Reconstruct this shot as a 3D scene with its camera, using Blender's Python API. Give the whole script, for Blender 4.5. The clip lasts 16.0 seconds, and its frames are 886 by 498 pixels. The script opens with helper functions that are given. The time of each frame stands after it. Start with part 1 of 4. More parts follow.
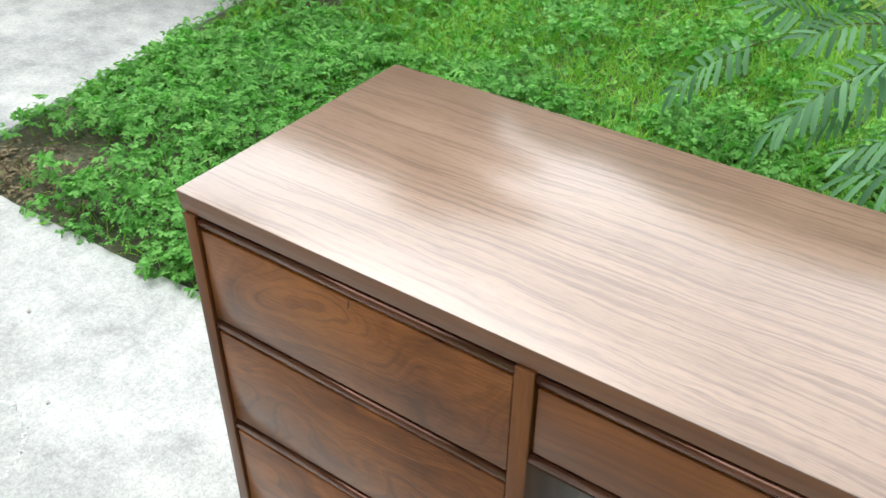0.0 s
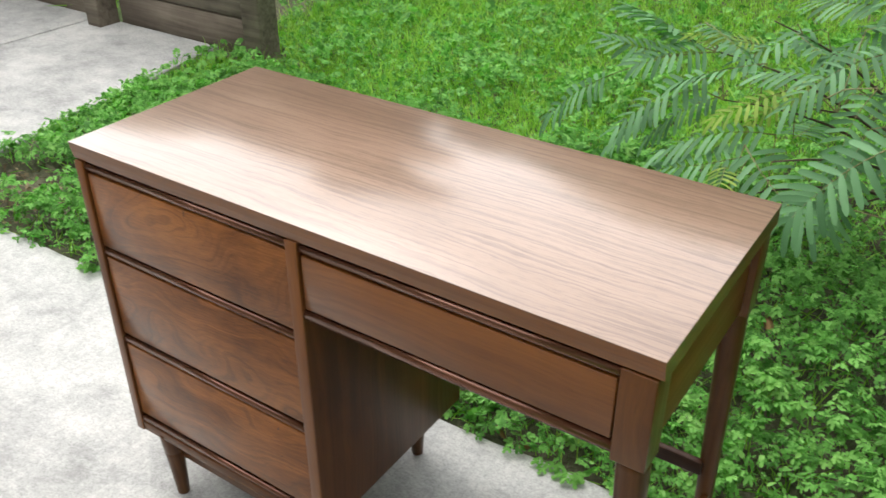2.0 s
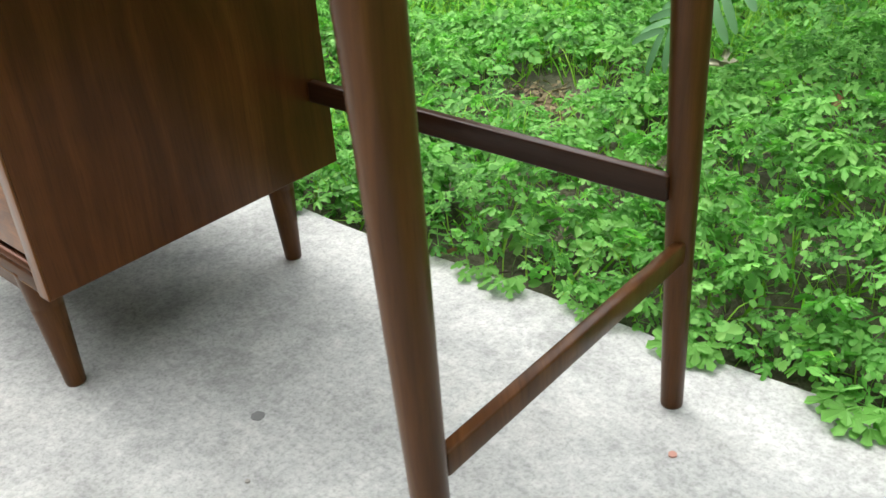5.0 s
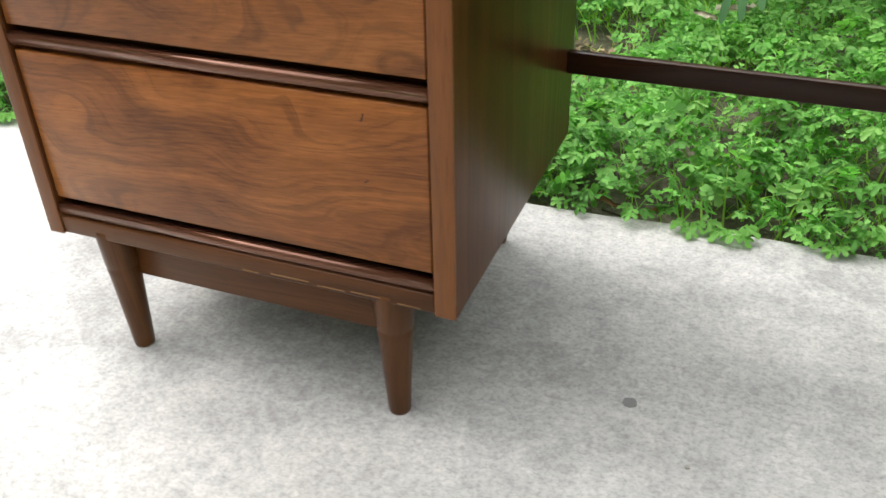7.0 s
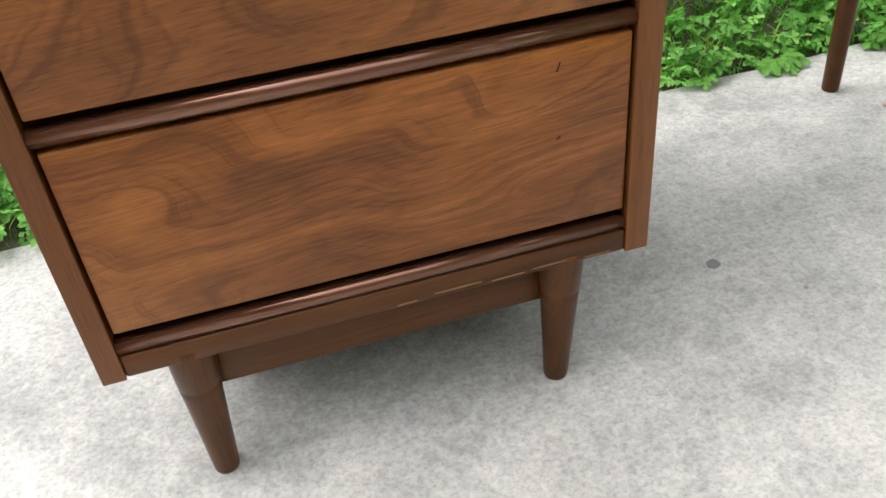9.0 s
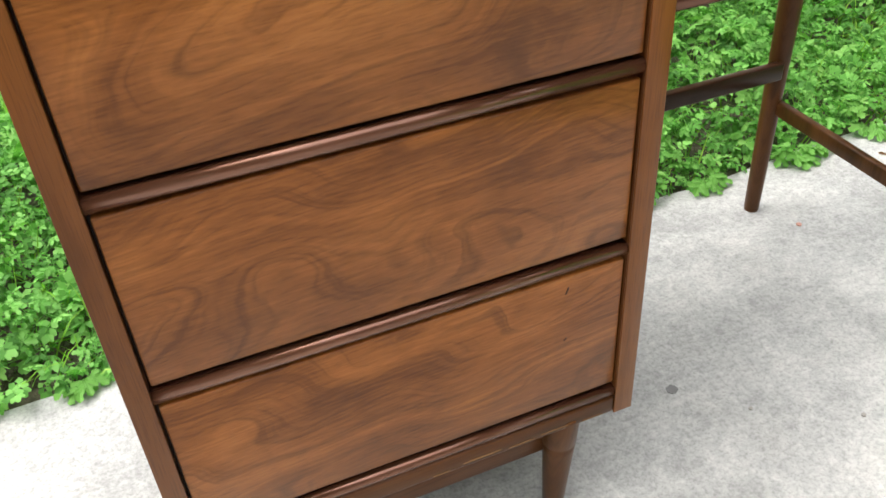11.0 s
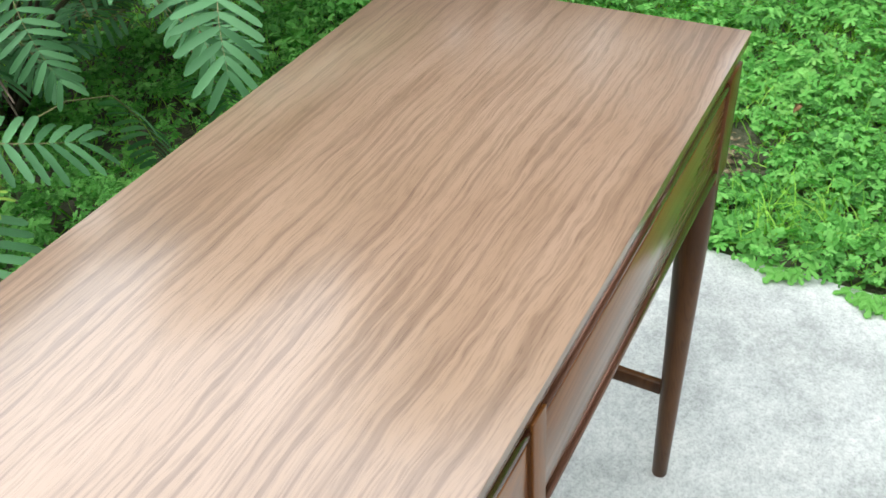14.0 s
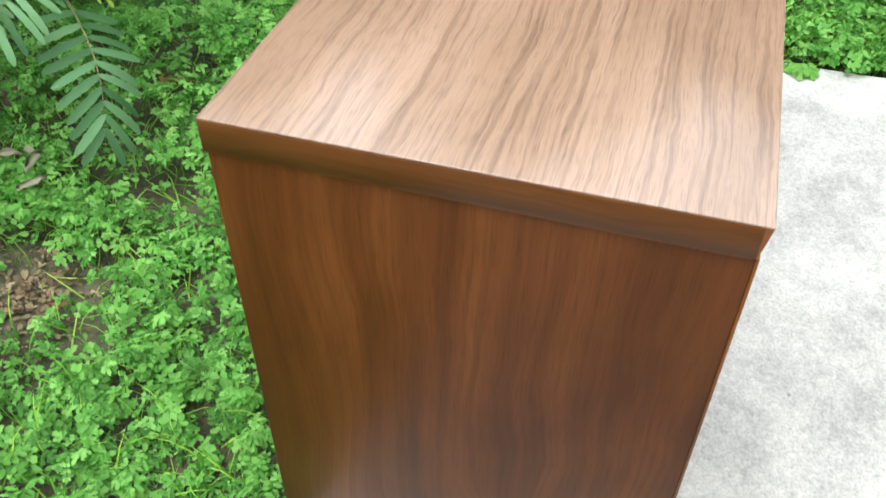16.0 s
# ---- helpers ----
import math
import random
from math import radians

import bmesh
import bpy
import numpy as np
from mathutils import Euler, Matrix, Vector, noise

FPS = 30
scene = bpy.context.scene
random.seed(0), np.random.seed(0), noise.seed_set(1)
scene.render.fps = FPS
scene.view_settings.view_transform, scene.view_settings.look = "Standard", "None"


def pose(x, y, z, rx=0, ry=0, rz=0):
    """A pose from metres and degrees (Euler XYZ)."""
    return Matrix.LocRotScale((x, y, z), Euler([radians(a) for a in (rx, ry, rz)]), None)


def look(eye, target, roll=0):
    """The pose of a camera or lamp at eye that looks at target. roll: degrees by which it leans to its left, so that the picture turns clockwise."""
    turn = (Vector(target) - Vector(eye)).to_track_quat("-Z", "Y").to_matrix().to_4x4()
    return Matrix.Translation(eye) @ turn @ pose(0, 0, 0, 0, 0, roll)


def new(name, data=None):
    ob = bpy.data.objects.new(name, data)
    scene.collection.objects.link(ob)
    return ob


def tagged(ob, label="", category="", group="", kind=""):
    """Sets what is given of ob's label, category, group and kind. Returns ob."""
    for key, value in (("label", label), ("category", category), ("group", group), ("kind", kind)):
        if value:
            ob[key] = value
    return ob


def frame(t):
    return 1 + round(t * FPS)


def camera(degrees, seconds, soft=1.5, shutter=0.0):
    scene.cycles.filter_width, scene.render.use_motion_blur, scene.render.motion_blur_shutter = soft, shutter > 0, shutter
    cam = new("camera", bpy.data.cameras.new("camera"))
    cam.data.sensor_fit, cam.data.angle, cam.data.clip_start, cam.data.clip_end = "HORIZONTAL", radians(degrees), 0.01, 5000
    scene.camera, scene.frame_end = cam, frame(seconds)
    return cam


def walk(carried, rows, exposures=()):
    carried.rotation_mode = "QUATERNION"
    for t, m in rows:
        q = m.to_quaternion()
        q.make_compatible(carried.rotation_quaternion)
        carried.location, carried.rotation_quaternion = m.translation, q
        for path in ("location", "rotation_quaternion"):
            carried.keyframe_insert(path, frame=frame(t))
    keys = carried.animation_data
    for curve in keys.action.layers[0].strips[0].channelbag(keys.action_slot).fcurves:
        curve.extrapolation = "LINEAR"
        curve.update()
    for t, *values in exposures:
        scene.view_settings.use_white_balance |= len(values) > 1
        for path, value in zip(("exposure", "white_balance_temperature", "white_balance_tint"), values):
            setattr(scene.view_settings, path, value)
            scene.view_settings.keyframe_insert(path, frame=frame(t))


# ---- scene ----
cam = camera(53.4, 16.0, shutter=0.2)
PATH = [
    (0, (0.737, -0.534, 1.304), (-0.172, 0.801, 0.124), 0.5),
    (0.5, (0.935, -0.558, 1.351), (-0.137, 0.678, 0.201), -0.2),
    (1, (1.055, -0.74, 1.373), (-0.062, 0.554, 0.336), -0.6),
    (1.5, (1.133, -0.79, 1.374), (0.091, 0.574, 0.346), -0.6),
    (1.8, (1.17, -0.766, 1.356), (0.189, 0.642, 0.329), -0.1),
    (2, (1.208, -0.73, 1.337), (0.253, 0.689, 0.3), 0.0),
    (2.5, (1.332, -0.54, 1.233), (0.371, 0.848, 0.161), 3.9),
    (3, (1.409, -0.23, 1.065), (0.19, 0.915, -0.032), 2.8),
    (3.3, (1.395, -0.158, 0.962), (0.064, 0.894, -0.097), -0.7),
    (3.5, (1.392, -0.131, 0.927), (0.017, 0.908, -0.088), -2.1),
    (4, (1.385, -0.141, 0.777), (0.0, 0.912, -0.211), -3.5),
    (4.2, (1.384, -0.154, 0.694), (0.033, 0.926, -0.309), -3.8),
    (6.5, (0.895, -0.584, 0.63), (0.127, 0.984, -0.346), -2.3),
    (7, (0.705, -0.599, 0.666), (0.085, 0.949, -0.438), -1.3),
    (7.5, (0.5, -0.722, 0.911), (0.195, 0.843, -0.296), -2.3),
    (8, (0.39, -0.686, 0.827), (0.294, 0.818, -0.488), -5.6),
    (8.5, (0.246, -0.566, 0.645), (0.427, 0.992, -0.596), -7.0),
    (11, (0.072, -0.53, 0.881), (0.629, 0.955, -0.338), -3.8),
    (11.5, (0.065, -0.548, 0.979), (0.625, 0.94, -0.235), -4.6),
    (12, (0.153, -0.526, 1.063), (0.797, 0.926, -0.153), -5.2),
    (12.5, (0.28, -0.482, 1.075), (1.045, 0.903, -0.149), -5.7),
    (13, (0.313, -0.444, 1.102), (1.243, 0.841, -0.117), -4.1),
    (13.5, (0.25, -0.287, 1.168), (1.34, 0.814, -0.097), -7.1),
    (14, (0.116, -0.151, 1.192), (1.421, 0.665, -0.086), -5.1),
    (14.5, (-0.064, -0.094, 1.207), (1.298, 0.622, -0.07), -3.2),
    (15, (-0.22, -0.026, 1.197), (1.162, 0.613, -0.1), -2.4),
    (15.5, (-0.385, 0.069, 1.196), (1.034, 0.562, -0.124), -0.9),
    (16, (-0.469, 0.086, 1.145), (0.918, 0.501, -0.235), 0.3),
]
walk(cam, [(t, look(eye, target, roll)) for t, eye, target, roll in PATH], exposures=[
    (0, -0.5, 6200, 7), (0.5, -0.66, 6300, 7), (1, -0.58, 6400, 10), (2, -0.52, 6550, 12), (3, -0.70, 6500, 11), (3.5, -0.74, 6500, 12),
    (4, 0.1, 6400, 9), (6.5, -0.07, 6550, 12), (7.5, -0.12, 6600, 13), (8.5, -0.25, 6600, 13), (11, -0.04, 6600, 13), (11.5, -0.16, 6550, 14), (12, -0.30, 6250, 7), (12.5, -0.45, 6000, 6), (13, -0.5, 6050, 7),
    (13.5, -0.26, 6100, 6), (14, -0.29, 6050, 4), (15, -0.40, 5850, 2), (15.5, -0.40, 5900, 2), (16, -0.16, 6350, 9)])


# ---- world, sun ----
world = bpy.data.worlds.new("sky")
scene.world = world
world.use_nodes = True
wt = world.node_tree
SUN_EL, SUN_AZ = 60.0, 280.0
sky = wt.nodes.new("ShaderNodeTexSky")
sky.sky_type, sky.sun_disc = "NISHITA", False
sky.sun_elevation, sky.sun_rotation = radians(SUN_EL), radians(SUN_AZ)
sky.air_density, sky.dust_density, sky.ozone_density = 1.0, 6.0, 1.0
grey = wt.nodes.new("ShaderNodeHueSaturation")
grey.inputs["Saturation"].default_value = 0.25
wt.links.new(sky.outputs[0], grey.inputs["Color"])
cloud = wt.nodes.new("ShaderNodeMix")
cloud.data_type = "RGBA"
cloud.inputs[0].default_value = 0.66
cloud.inputs[7].default_value = (7.0, 7.1, 7.1, 1)
wt.links.new(grey.outputs[0], cloud.inputs[6])
bg = wt.nodes["Background"]
bg.inputs["Strength"].default_value = 0.66
wt.links.new(cloud.outputs[2], bg.inputs["Color"])
sun = new("sun", bpy.data.lights.new("sun", "SUN"))
sun.data.energy, sun.data.angle, sun.data.color = 0.9, radians(50), (1.0, 0.97, 0.92)
az, el = radians(SUN_AZ), radians(SUN_EL)
sun.matrix_world = look((0, 0, 0), (-math.sin(az) * math.cos(el), -math.cos(az) * math.cos(el), -math.sin(el)))


# ---- materials ----
class Nodes:
    """A small builder for node materials."""

    def __init__(self, name, rough=0.5, metal=0.0, coat=0.0):
        self.m = bpy.data.materials.new(name)
        self.m.use_nodes = True
        self.t = self.m.node_tree
        self.b = self.t.nodes["Principled BSDF"]
        self.put("Roughness", rough), self.put("Metallic", metal), self.put("Coat Weight", coat)
        self.tc = self.t.nodes.new("ShaderNodeTexCoord")

    def put(self, socket, value):
        if isinstance(value, bpy.types.NodeSocket):
            self.t.links.new(value, self.b.inputs[socket])
        else:
            self.b.inputs[socket].default_value = value

    def n(self, kind, values=(), **attrs):
        node = self.t.nodes.new("ShaderNode" + kind)
        for key, value in attrs.items():
            setattr(node, key, value)
        for key, value in dict(values).items():
            if isinstance(value, bpy.types.NodeSocket):
                self.t.links.new(value, node.inputs[key])
            else:
                node.inputs[key].default_value = value
        return node

    def scaled(self, x, y, z):
        return self.n("Mapping", {"Vector": self.tc.outputs["Object"], "Scale": (x, y, z)}).outputs[0]

    def noise(self, vec, scale, detail=4.0, rough=0.55, distort=0.0):
        return self.n("TexNoise", {"Vector": vec, "Scale": scale, "Detail": detail, "Roughness": rough, "Distortion": distort}).outputs["Fac"]

    def math(self, op, a, b=0.0, c=0.0):
        return self.n("Math", {0: a, 1: b, 2: c}, operation=op).outputs[0]

    def ramp(self, fac, stops):
        node = self.n("ValToRGB", {"Fac": fac})
        e = node.color_ramp.elements
        while len(e) < len(stops):
            e.new(0.5)
        for one, (at, col) in zip(e, stops):
            one.position, one.color = at, (*col, 1)
        return node.outputs[0]

    def mix(self, fac, a, b, how="MIX"):
        node = self.n("Mix", data_type="RGBA", blend_type=how)
        for key, value in ((0, fac), (6, a), (7, b)):
            if isinstance(value, bpy.types.NodeSocket):
                self.t.links.new(value, node.inputs[key])
            else:
                node.inputs[key].default_value = value if key == 0 else (*value, 1)
        return node.outputs[2]

    def bump(self, height, strength, distance=0.002):
        self.put("Normal", self.n("Bump", {"Height": height, "Strength": strength, "Distance": distance}).outputs[0])


def wood(name, dark, mid, light, along, figure, rough=0.32, coat=0.25, pore=0.35, lines=0.35, pitch=18.0):
    """Oiled walnut: growth lines that run along one axis ('x', 'y' or 'z') and swirl with the figure, plus fine pores."""
    w = Nodes(name, rough, 0.0, coat)
    w.put("Coat Roughness", 0.18), w.put("Coat IOR", 1.28)
    w.put("Specular IOR Level", 0.15)
    axes = w.n("SeparateXYZ", {0: w.tc.outputs["Object"]}).outputs
    one = axes["XYZ".index(along.upper())]
    rest = [axes[k] for k in range(3) if "xyz"[k] != along]
    cross = w.math("MULTIPLY_ADD", rest[0], 1.0 if along == "z" else 0.12, rest[1])
    joined = lambda a, fa, b, fb, c: w.n("CombineXYZ", {0: w.math("MULTIPLY", a, fa), 1: w.math("MULTIPLY", b, fb), 2: c}).outputs[0]
    big = w.noise(joined(one, 4.2, cross, 7.5, 1.7), 1.0, 1.5, 0.45, 0.3)
    ring = w.math("MULTIPLY_ADD", big, figure, w.math("MULTIPLY", cross, pitch))
    band = w.noise(joined(ring, 1.3, one, 0.8, 0.0), 1.0, 3.0, 0.6)
    fine = w.noise(joined(ring, 9.0, one, 1.3, 5.0), 1.0, 2.5, 0.6)
    cloud = w.noise(joined(one, 3.0, cross, 6.0, 9.0), 1.0, 3.0, 0.6, 0.6)
    pores = w.noise(joined(cross, 900.0, one, 24.0, 2.0), 1.0, 2.0, 0.6)
    f = w.math("MULTIPLY_ADD", band, 0.62, w.math("MULTIPLY", cloud, 0.38))
    col = w.ramp(f, ((0.36, dark), (0.50, mid), (0.66, light)))
    line = w.ramp(fine, ((0.49, (0, 0, 0)), (0.66, (1, 1, 1))))
    col = w.mix(w.math("MULTIPLY", line, lines), col, dark)
    col = w.mix(pore, col, w.ramp(pores, ((0.34, (0.35, 0.3, 0.27)), (0.50, (1, 1, 1)))), "MULTIPLY")
    w.put("Base Color", col)
    w.put("Roughness", w.math("MULTIPLY_ADD", fine, 0.16, rough - 0.08))
    w.bump(w.math("MULTIPLY_ADD", pores, 0.5, fine), 0.10, 0.0006)
    return w.m


def figured_walnut():
    """Drawer fronts: flowing bands that follow a slow figure, soft dark lines, short fibres along x and a cloudy sheen."""
    w = Nodes("figured_walnut", 0.36, 0.0, 0.9)
    w.put("Coat Roughness", 0.17), w.put("Coat IOR", 1.25), w.put("Specular IOR Level", 0.12)
    x, y, z = w.n("SeparateXYZ", {0: w.tc.outputs["Object"]}).outputs
    at = lambda a, fa, b, fb, c: w.n("CombineXYZ", {0: w.math("MULTIPLY", a, fa), 1: w.math("MULTIPLY", b, fb), 2: c}).outputs[0]
    lean = w.math("MULTIPLY_ADD", x, -0.07, z)
    slow = w.noise(at(x, 4.6, lean, 8.0, 3.3), 1.0, 1.0, 0.4, 0.3)
    ripple = w.noise(at(x, 26.0, lean, 30.0, 6.0), 1.0, 2.0, 0.5)
    ring = w.math("MULTIPLY_ADD", slow, 4.6, w.math("MULTIPLY_ADD", ripple, 0.22, w.math("MULTIPLY", lean, 14.0)))
    band = w.noise(at(ring, 1.5, x, 1.0, 0.0), 1.0, 2.0, 0.5)
    fine = w.noise(at(ring, 8.0, x, 4.0, 5.0), 1.0, 3.0, 0.6)
    cloud = w.noise(at(x, 7.0, z, 11.0, 9.0), 1.0, 3.0, 0.6, 0.4)
    fibre = w.noise(at(x, 22.0, lean, 330.0, 2.0), 1.0, 3.0, 0.65)
    pores = w.noise(at(x, 45.0, lean, 1100.0, 4.0), 1.0, 2.0, 0.6)
    f = w.math("MULTIPLY_ADD", band, 0.38, w.math("MULTIPLY_ADD", cloud, 0.36, w.math("MULTIPLY", fibre, 0.26)))
    col = w.ramp(f, ((0.36, WALNUT[0]), (0.50, WALNUT[1]), (0.64, WALNUT[2])))
    line = w.ramp(fine, ((0.50, (0, 0, 0)), (0.68, (1, 1, 1))))
    col = w.mix(w.math("MULTIPLY", line, w.math("MULTIPLY_ADD", cloud, -0.7, 0.94)), col, WALNUT[0])
    col = w.mix(0.45, col, w.ramp(pores, ((0.34, (0.35, 0.3, 0.27)), (0.48, (1, 1, 1)))), "MULTIPLY")
    w.put("Base Color", col)
    w.put("Roughness", w.math("MULTIPLY_ADD", fibre, 0.18, 0.26))
    w.bump(w.math("MULTIPLY_ADD", pores, 0.6, fibre), 0.12, 0.0005)
    return w.m


WALNUT = ((0.088, 0.0290, 0.0072), (0.208, 0.0710, 0.0155), (0.325, 0.1210, 0.0285))
drawer_wood = figured_walnut()
plain_wood = wood("plain_walnut", (0.102, 0.0330, 0.0062), (0.176, 0.0590, 0.0108), (0.230, 0.0820, 0.0160), "x", 1.2, 0.38, 1.0)
upright_wood = wood("upright_walnut", (0.086, 0.0285, 0.0062), (0.155, 0.0530, 0.0112), (0.215, 0.0790, 0.0172), "z", 1.2, 0.36, 0.6)
post_wood = wood("post_walnut", (0.065, 0.0225, 0.0050), (0.114, 0.0410, 0.0092), (0.158, 0.0600, 0.0138), "z", 1.2, 0.36, 0.5)
# Darker walnut copy: dimmer light on the pedestal's sides, set into the tone.
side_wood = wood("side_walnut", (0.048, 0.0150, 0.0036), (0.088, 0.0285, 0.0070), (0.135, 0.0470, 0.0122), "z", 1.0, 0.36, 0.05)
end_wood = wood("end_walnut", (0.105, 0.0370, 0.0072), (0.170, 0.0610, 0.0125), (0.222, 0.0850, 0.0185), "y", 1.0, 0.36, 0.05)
lip_wood = wood("lip_walnut", (0.085, 0.0320, 0.0165), (0.145, 0.0590, 0.0320), (0.200, 0.0870, 0.0490), "x", 0.8, 0.22, 0.7)
for node in lip_wood.node_tree.nodes:
    if node.type == "BSDF_PRINCIPLED":
        node.inputs["Metallic"].default_value = 0.55
        node.inputs["Coat Weight"].default_value = 0.6
        node.inputs["Coat Roughness"].default_value = 0.15
        node.inputs["Coat IOR"].default_value = 1.5
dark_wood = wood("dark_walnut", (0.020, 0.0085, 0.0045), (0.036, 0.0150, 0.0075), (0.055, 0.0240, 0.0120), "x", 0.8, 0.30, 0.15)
leg_wood = wood("leg_walnut", (0.046, 0.0175, 0.0055), (0.086, 0.0335, 0.0100), (0.135, 0.0550, 0.0170), "z", 1.0, 0.34, 0.2)
rail_wood = wood("rail_walnut", (0.050, 0.0185, 0.0055), (0.090, 0.0335, 0.0095), (0.130, 0.0510, 0.0155), "x", 1.0, 0.34, 0.2)
worn_wood = wood("worn_walnut", (0.150, 0.0800, 0.0350), (0.250, 0.1400, 0.0650), (0.340, 0.2050, 0.1050), "x", 1.0, 0.55, 0.0)
def lined_walnut():
    """The top's veneer: many thin wavy dark lines along x on greyish brown, under a satin finish."""
    w = Nodes("top_walnut", 0.36, 0.0, 1.0)
    w.put("Coat Roughness", 0.17), w.put("Coat IOR", 1.68), w.put("Specular IOR Level", 0.35)
    x, y, z = w.n("SeparateXYZ", {0: w.tc.outputs["Object"]}).outputs
    at = lambda a, fa, b, fb, c: w.n("CombineXYZ", {0: w.math("MULTIPLY", a, fa), 1: w.math("MULTIPLY", b, fb), 2: c}).outputs[0]
    sway = w.noise(at(x, 2.0, y, 5.0, 0.3), 1.0, 2.0, 0.5)
    wobble = w.noise(at(x, 11.0, y, 26.0, 4.0), 1.0, 2.0, 0.55)
    run = w.math("MULTIPLY_ADD", sway, 0.036, w.math("MULTIPLY_ADD", wobble, 0.013, y))
    thin = w.noise(at(run, 165.0, x, 3.4, 7.0), 1.0, 2.5, 0.60)
    broad = w.noise(at(run, 26.0, x, 1.1, 2.0), 1.0, 3.0, 0.55)
    pale = w.noise(at(x, 3.0, y, 6.0, 8.0), 1.0, 3.0, 0.55)
    pores = w.noise(at(run, 700.0, x, 40.0, 2.0), 1.0, 2.0, 0.6)
    col = w.ramp(w.math("MULTIPLY_ADD", broad, 0.45, w.math("MULTIPLY", pale, 0.55)), ((0.34, (0.208, 0.128, 0.082)), (0.50, (0.268, 0.170, 0.114)), (0.66, (0.318, 0.210, 0.148))))
    lines = w.math("MULTIPLY", w.ramp(thin, ((0.48, (0, 0, 0)), (0.62, (1, 1, 1)))), w.math("MULTIPLY_ADD", pale, -0.8, 1.05))
    hair = w.ramp(w.noise(at(run, 420.0, x, 7.0, 3.0), 1.0, 2.0, 0.5), ((0.56, (0, 0, 0)), (0.66, (1, 1, 1))))
    col = w.mix(w.math("MULTIPLY", lines, 0.82), col, (0.112, 0.062, 0.039))
    col = w.mix(w.math("MULTIPLY", hair, 0.30), col, (0.130, 0.076, 0.048))
    col = w.mix(0.35, col, w.ramp(pores, ((0.34, (0.4, 0.34, 0.3)), (0.50, (1, 1, 1)))), "MULTIPLY")
    w.put("Base Color", col)
    w.put("Roughness", w.math("MULTIPLY_ADD", thin, 0.16, 0.24))
    w.bump(w.math("MULTIPLY_ADD", pores, 0.5, thin), 0.10, 0.0005)
    return w.m


top_wood = lined_walnut()


def concrete():
    c = Nodes("worn_concrete", 0.85)
    p = c.tc.outputs["Object"]
    blot = c.noise(p, 1.7, 7.0, 0.62, 0.3)
    mott = c.noise(p, 9.0, 7.0, 0.70, 0.2)
    fleck = c.noise(p, 75.0, 4.0, 0.70, 0.2)
    grit = c.noise(p, 190.0, 3.0, 0.7)
    worn = c.noise(p, 8.0, 6.0, 0.66, 0.3)
    pits = c.n("TexVoronoi", {"Vector": p, "Scale": 95.0}).outputs["Distance"]
    tone = c.math("MULTIPLY_ADD", fleck, 0.32, c.math("MULTIPLY_ADD", mott, 0.32, c.math("MULTIPLY", blot, 0.46)))
    col = c.ramp(tone, ((0.375, (0.215, 0.216, 0.208)), (0.515, (0.365, 0.369, 0.358)), (0.65, (0.53, 0.533, 0.512))))
    col = c.mix(0.34, col, c.ramp(grit, ((0.38, (0.42, 0.42, 0.40)), (0.50, (0.95, 0.95, 0.94)), (0.64, (1.18, 1.17, 1.14)))), "MULTIPLY")
    col = c.mix(0.25, col, c.ramp(pits, ((0.05, (0.35, 0.34, 0.32)), (0.2, (1, 1, 1)))), "MULTIPLY")
    col = c.mix(0.50, col, c.ramp(worn, ((0.36, (0.62, 0.62, 0.61)), (0.50, (0.98, 0.98, 0.965)), (0.66, (1.14, 1.12, 1.08)))), "MULTIPLY")
    c.put("Base Color", col)
    c.bump(c.math("MULTIPLY_ADD", grit, 0.5, c.math("MULTIPLY_ADD", fleck, 0.8, c.math("MULTIPLY", pits, 0.3))), 0.15, 0.003)
    return c.m


def soil():
    c = Nodes("damp_soil", 0.95)
    p = c.tc.outputs["Object"]
    a, b = c.noise(p, 6.0, 6.0, 0.7), c.noise(p, 70.0, 4.0, 0.7)
    col = c.ramp(c.math("MULTIPLY_ADD", b, 0.6, c.math("MULTIPLY", a, 0.5)), ((0.38, (0.032, 0.024, 0.016)), (0.55, (0.085, 0.066, 0.045)), (0.72, (0.19, 0.155, 0.115))))
    far = c.noise(p, 0.8, 3.0)
    col = c.mix(c.math("MULTIPLY", far, 0.7), col, (0.03, 0.06, 0.012))
    away = c.n("VectorMath", {0: p, 1: (0.4, 1.6, 0.0)}, operation="DISTANCE").outputs["Value"]
    turf = c.ramp(c.noise(p, 14.0, 6.0, 0.7), ((0.35, (0.035, 0.075, 0.012)), (0.52, (0.075, 0.150, 0.026)), (0.68, (0.130, 0.230, 0.050))))
    c.put("Base Color", c.mix(c.math("SMOOTH_MIN", c.math("MAXIMUM", c.math("SUBTRACT", away, 2.7), 0.0), 1.0, 0.1), col, turf))
    c.bump(b, 0.8, 0.01)
    return c.m


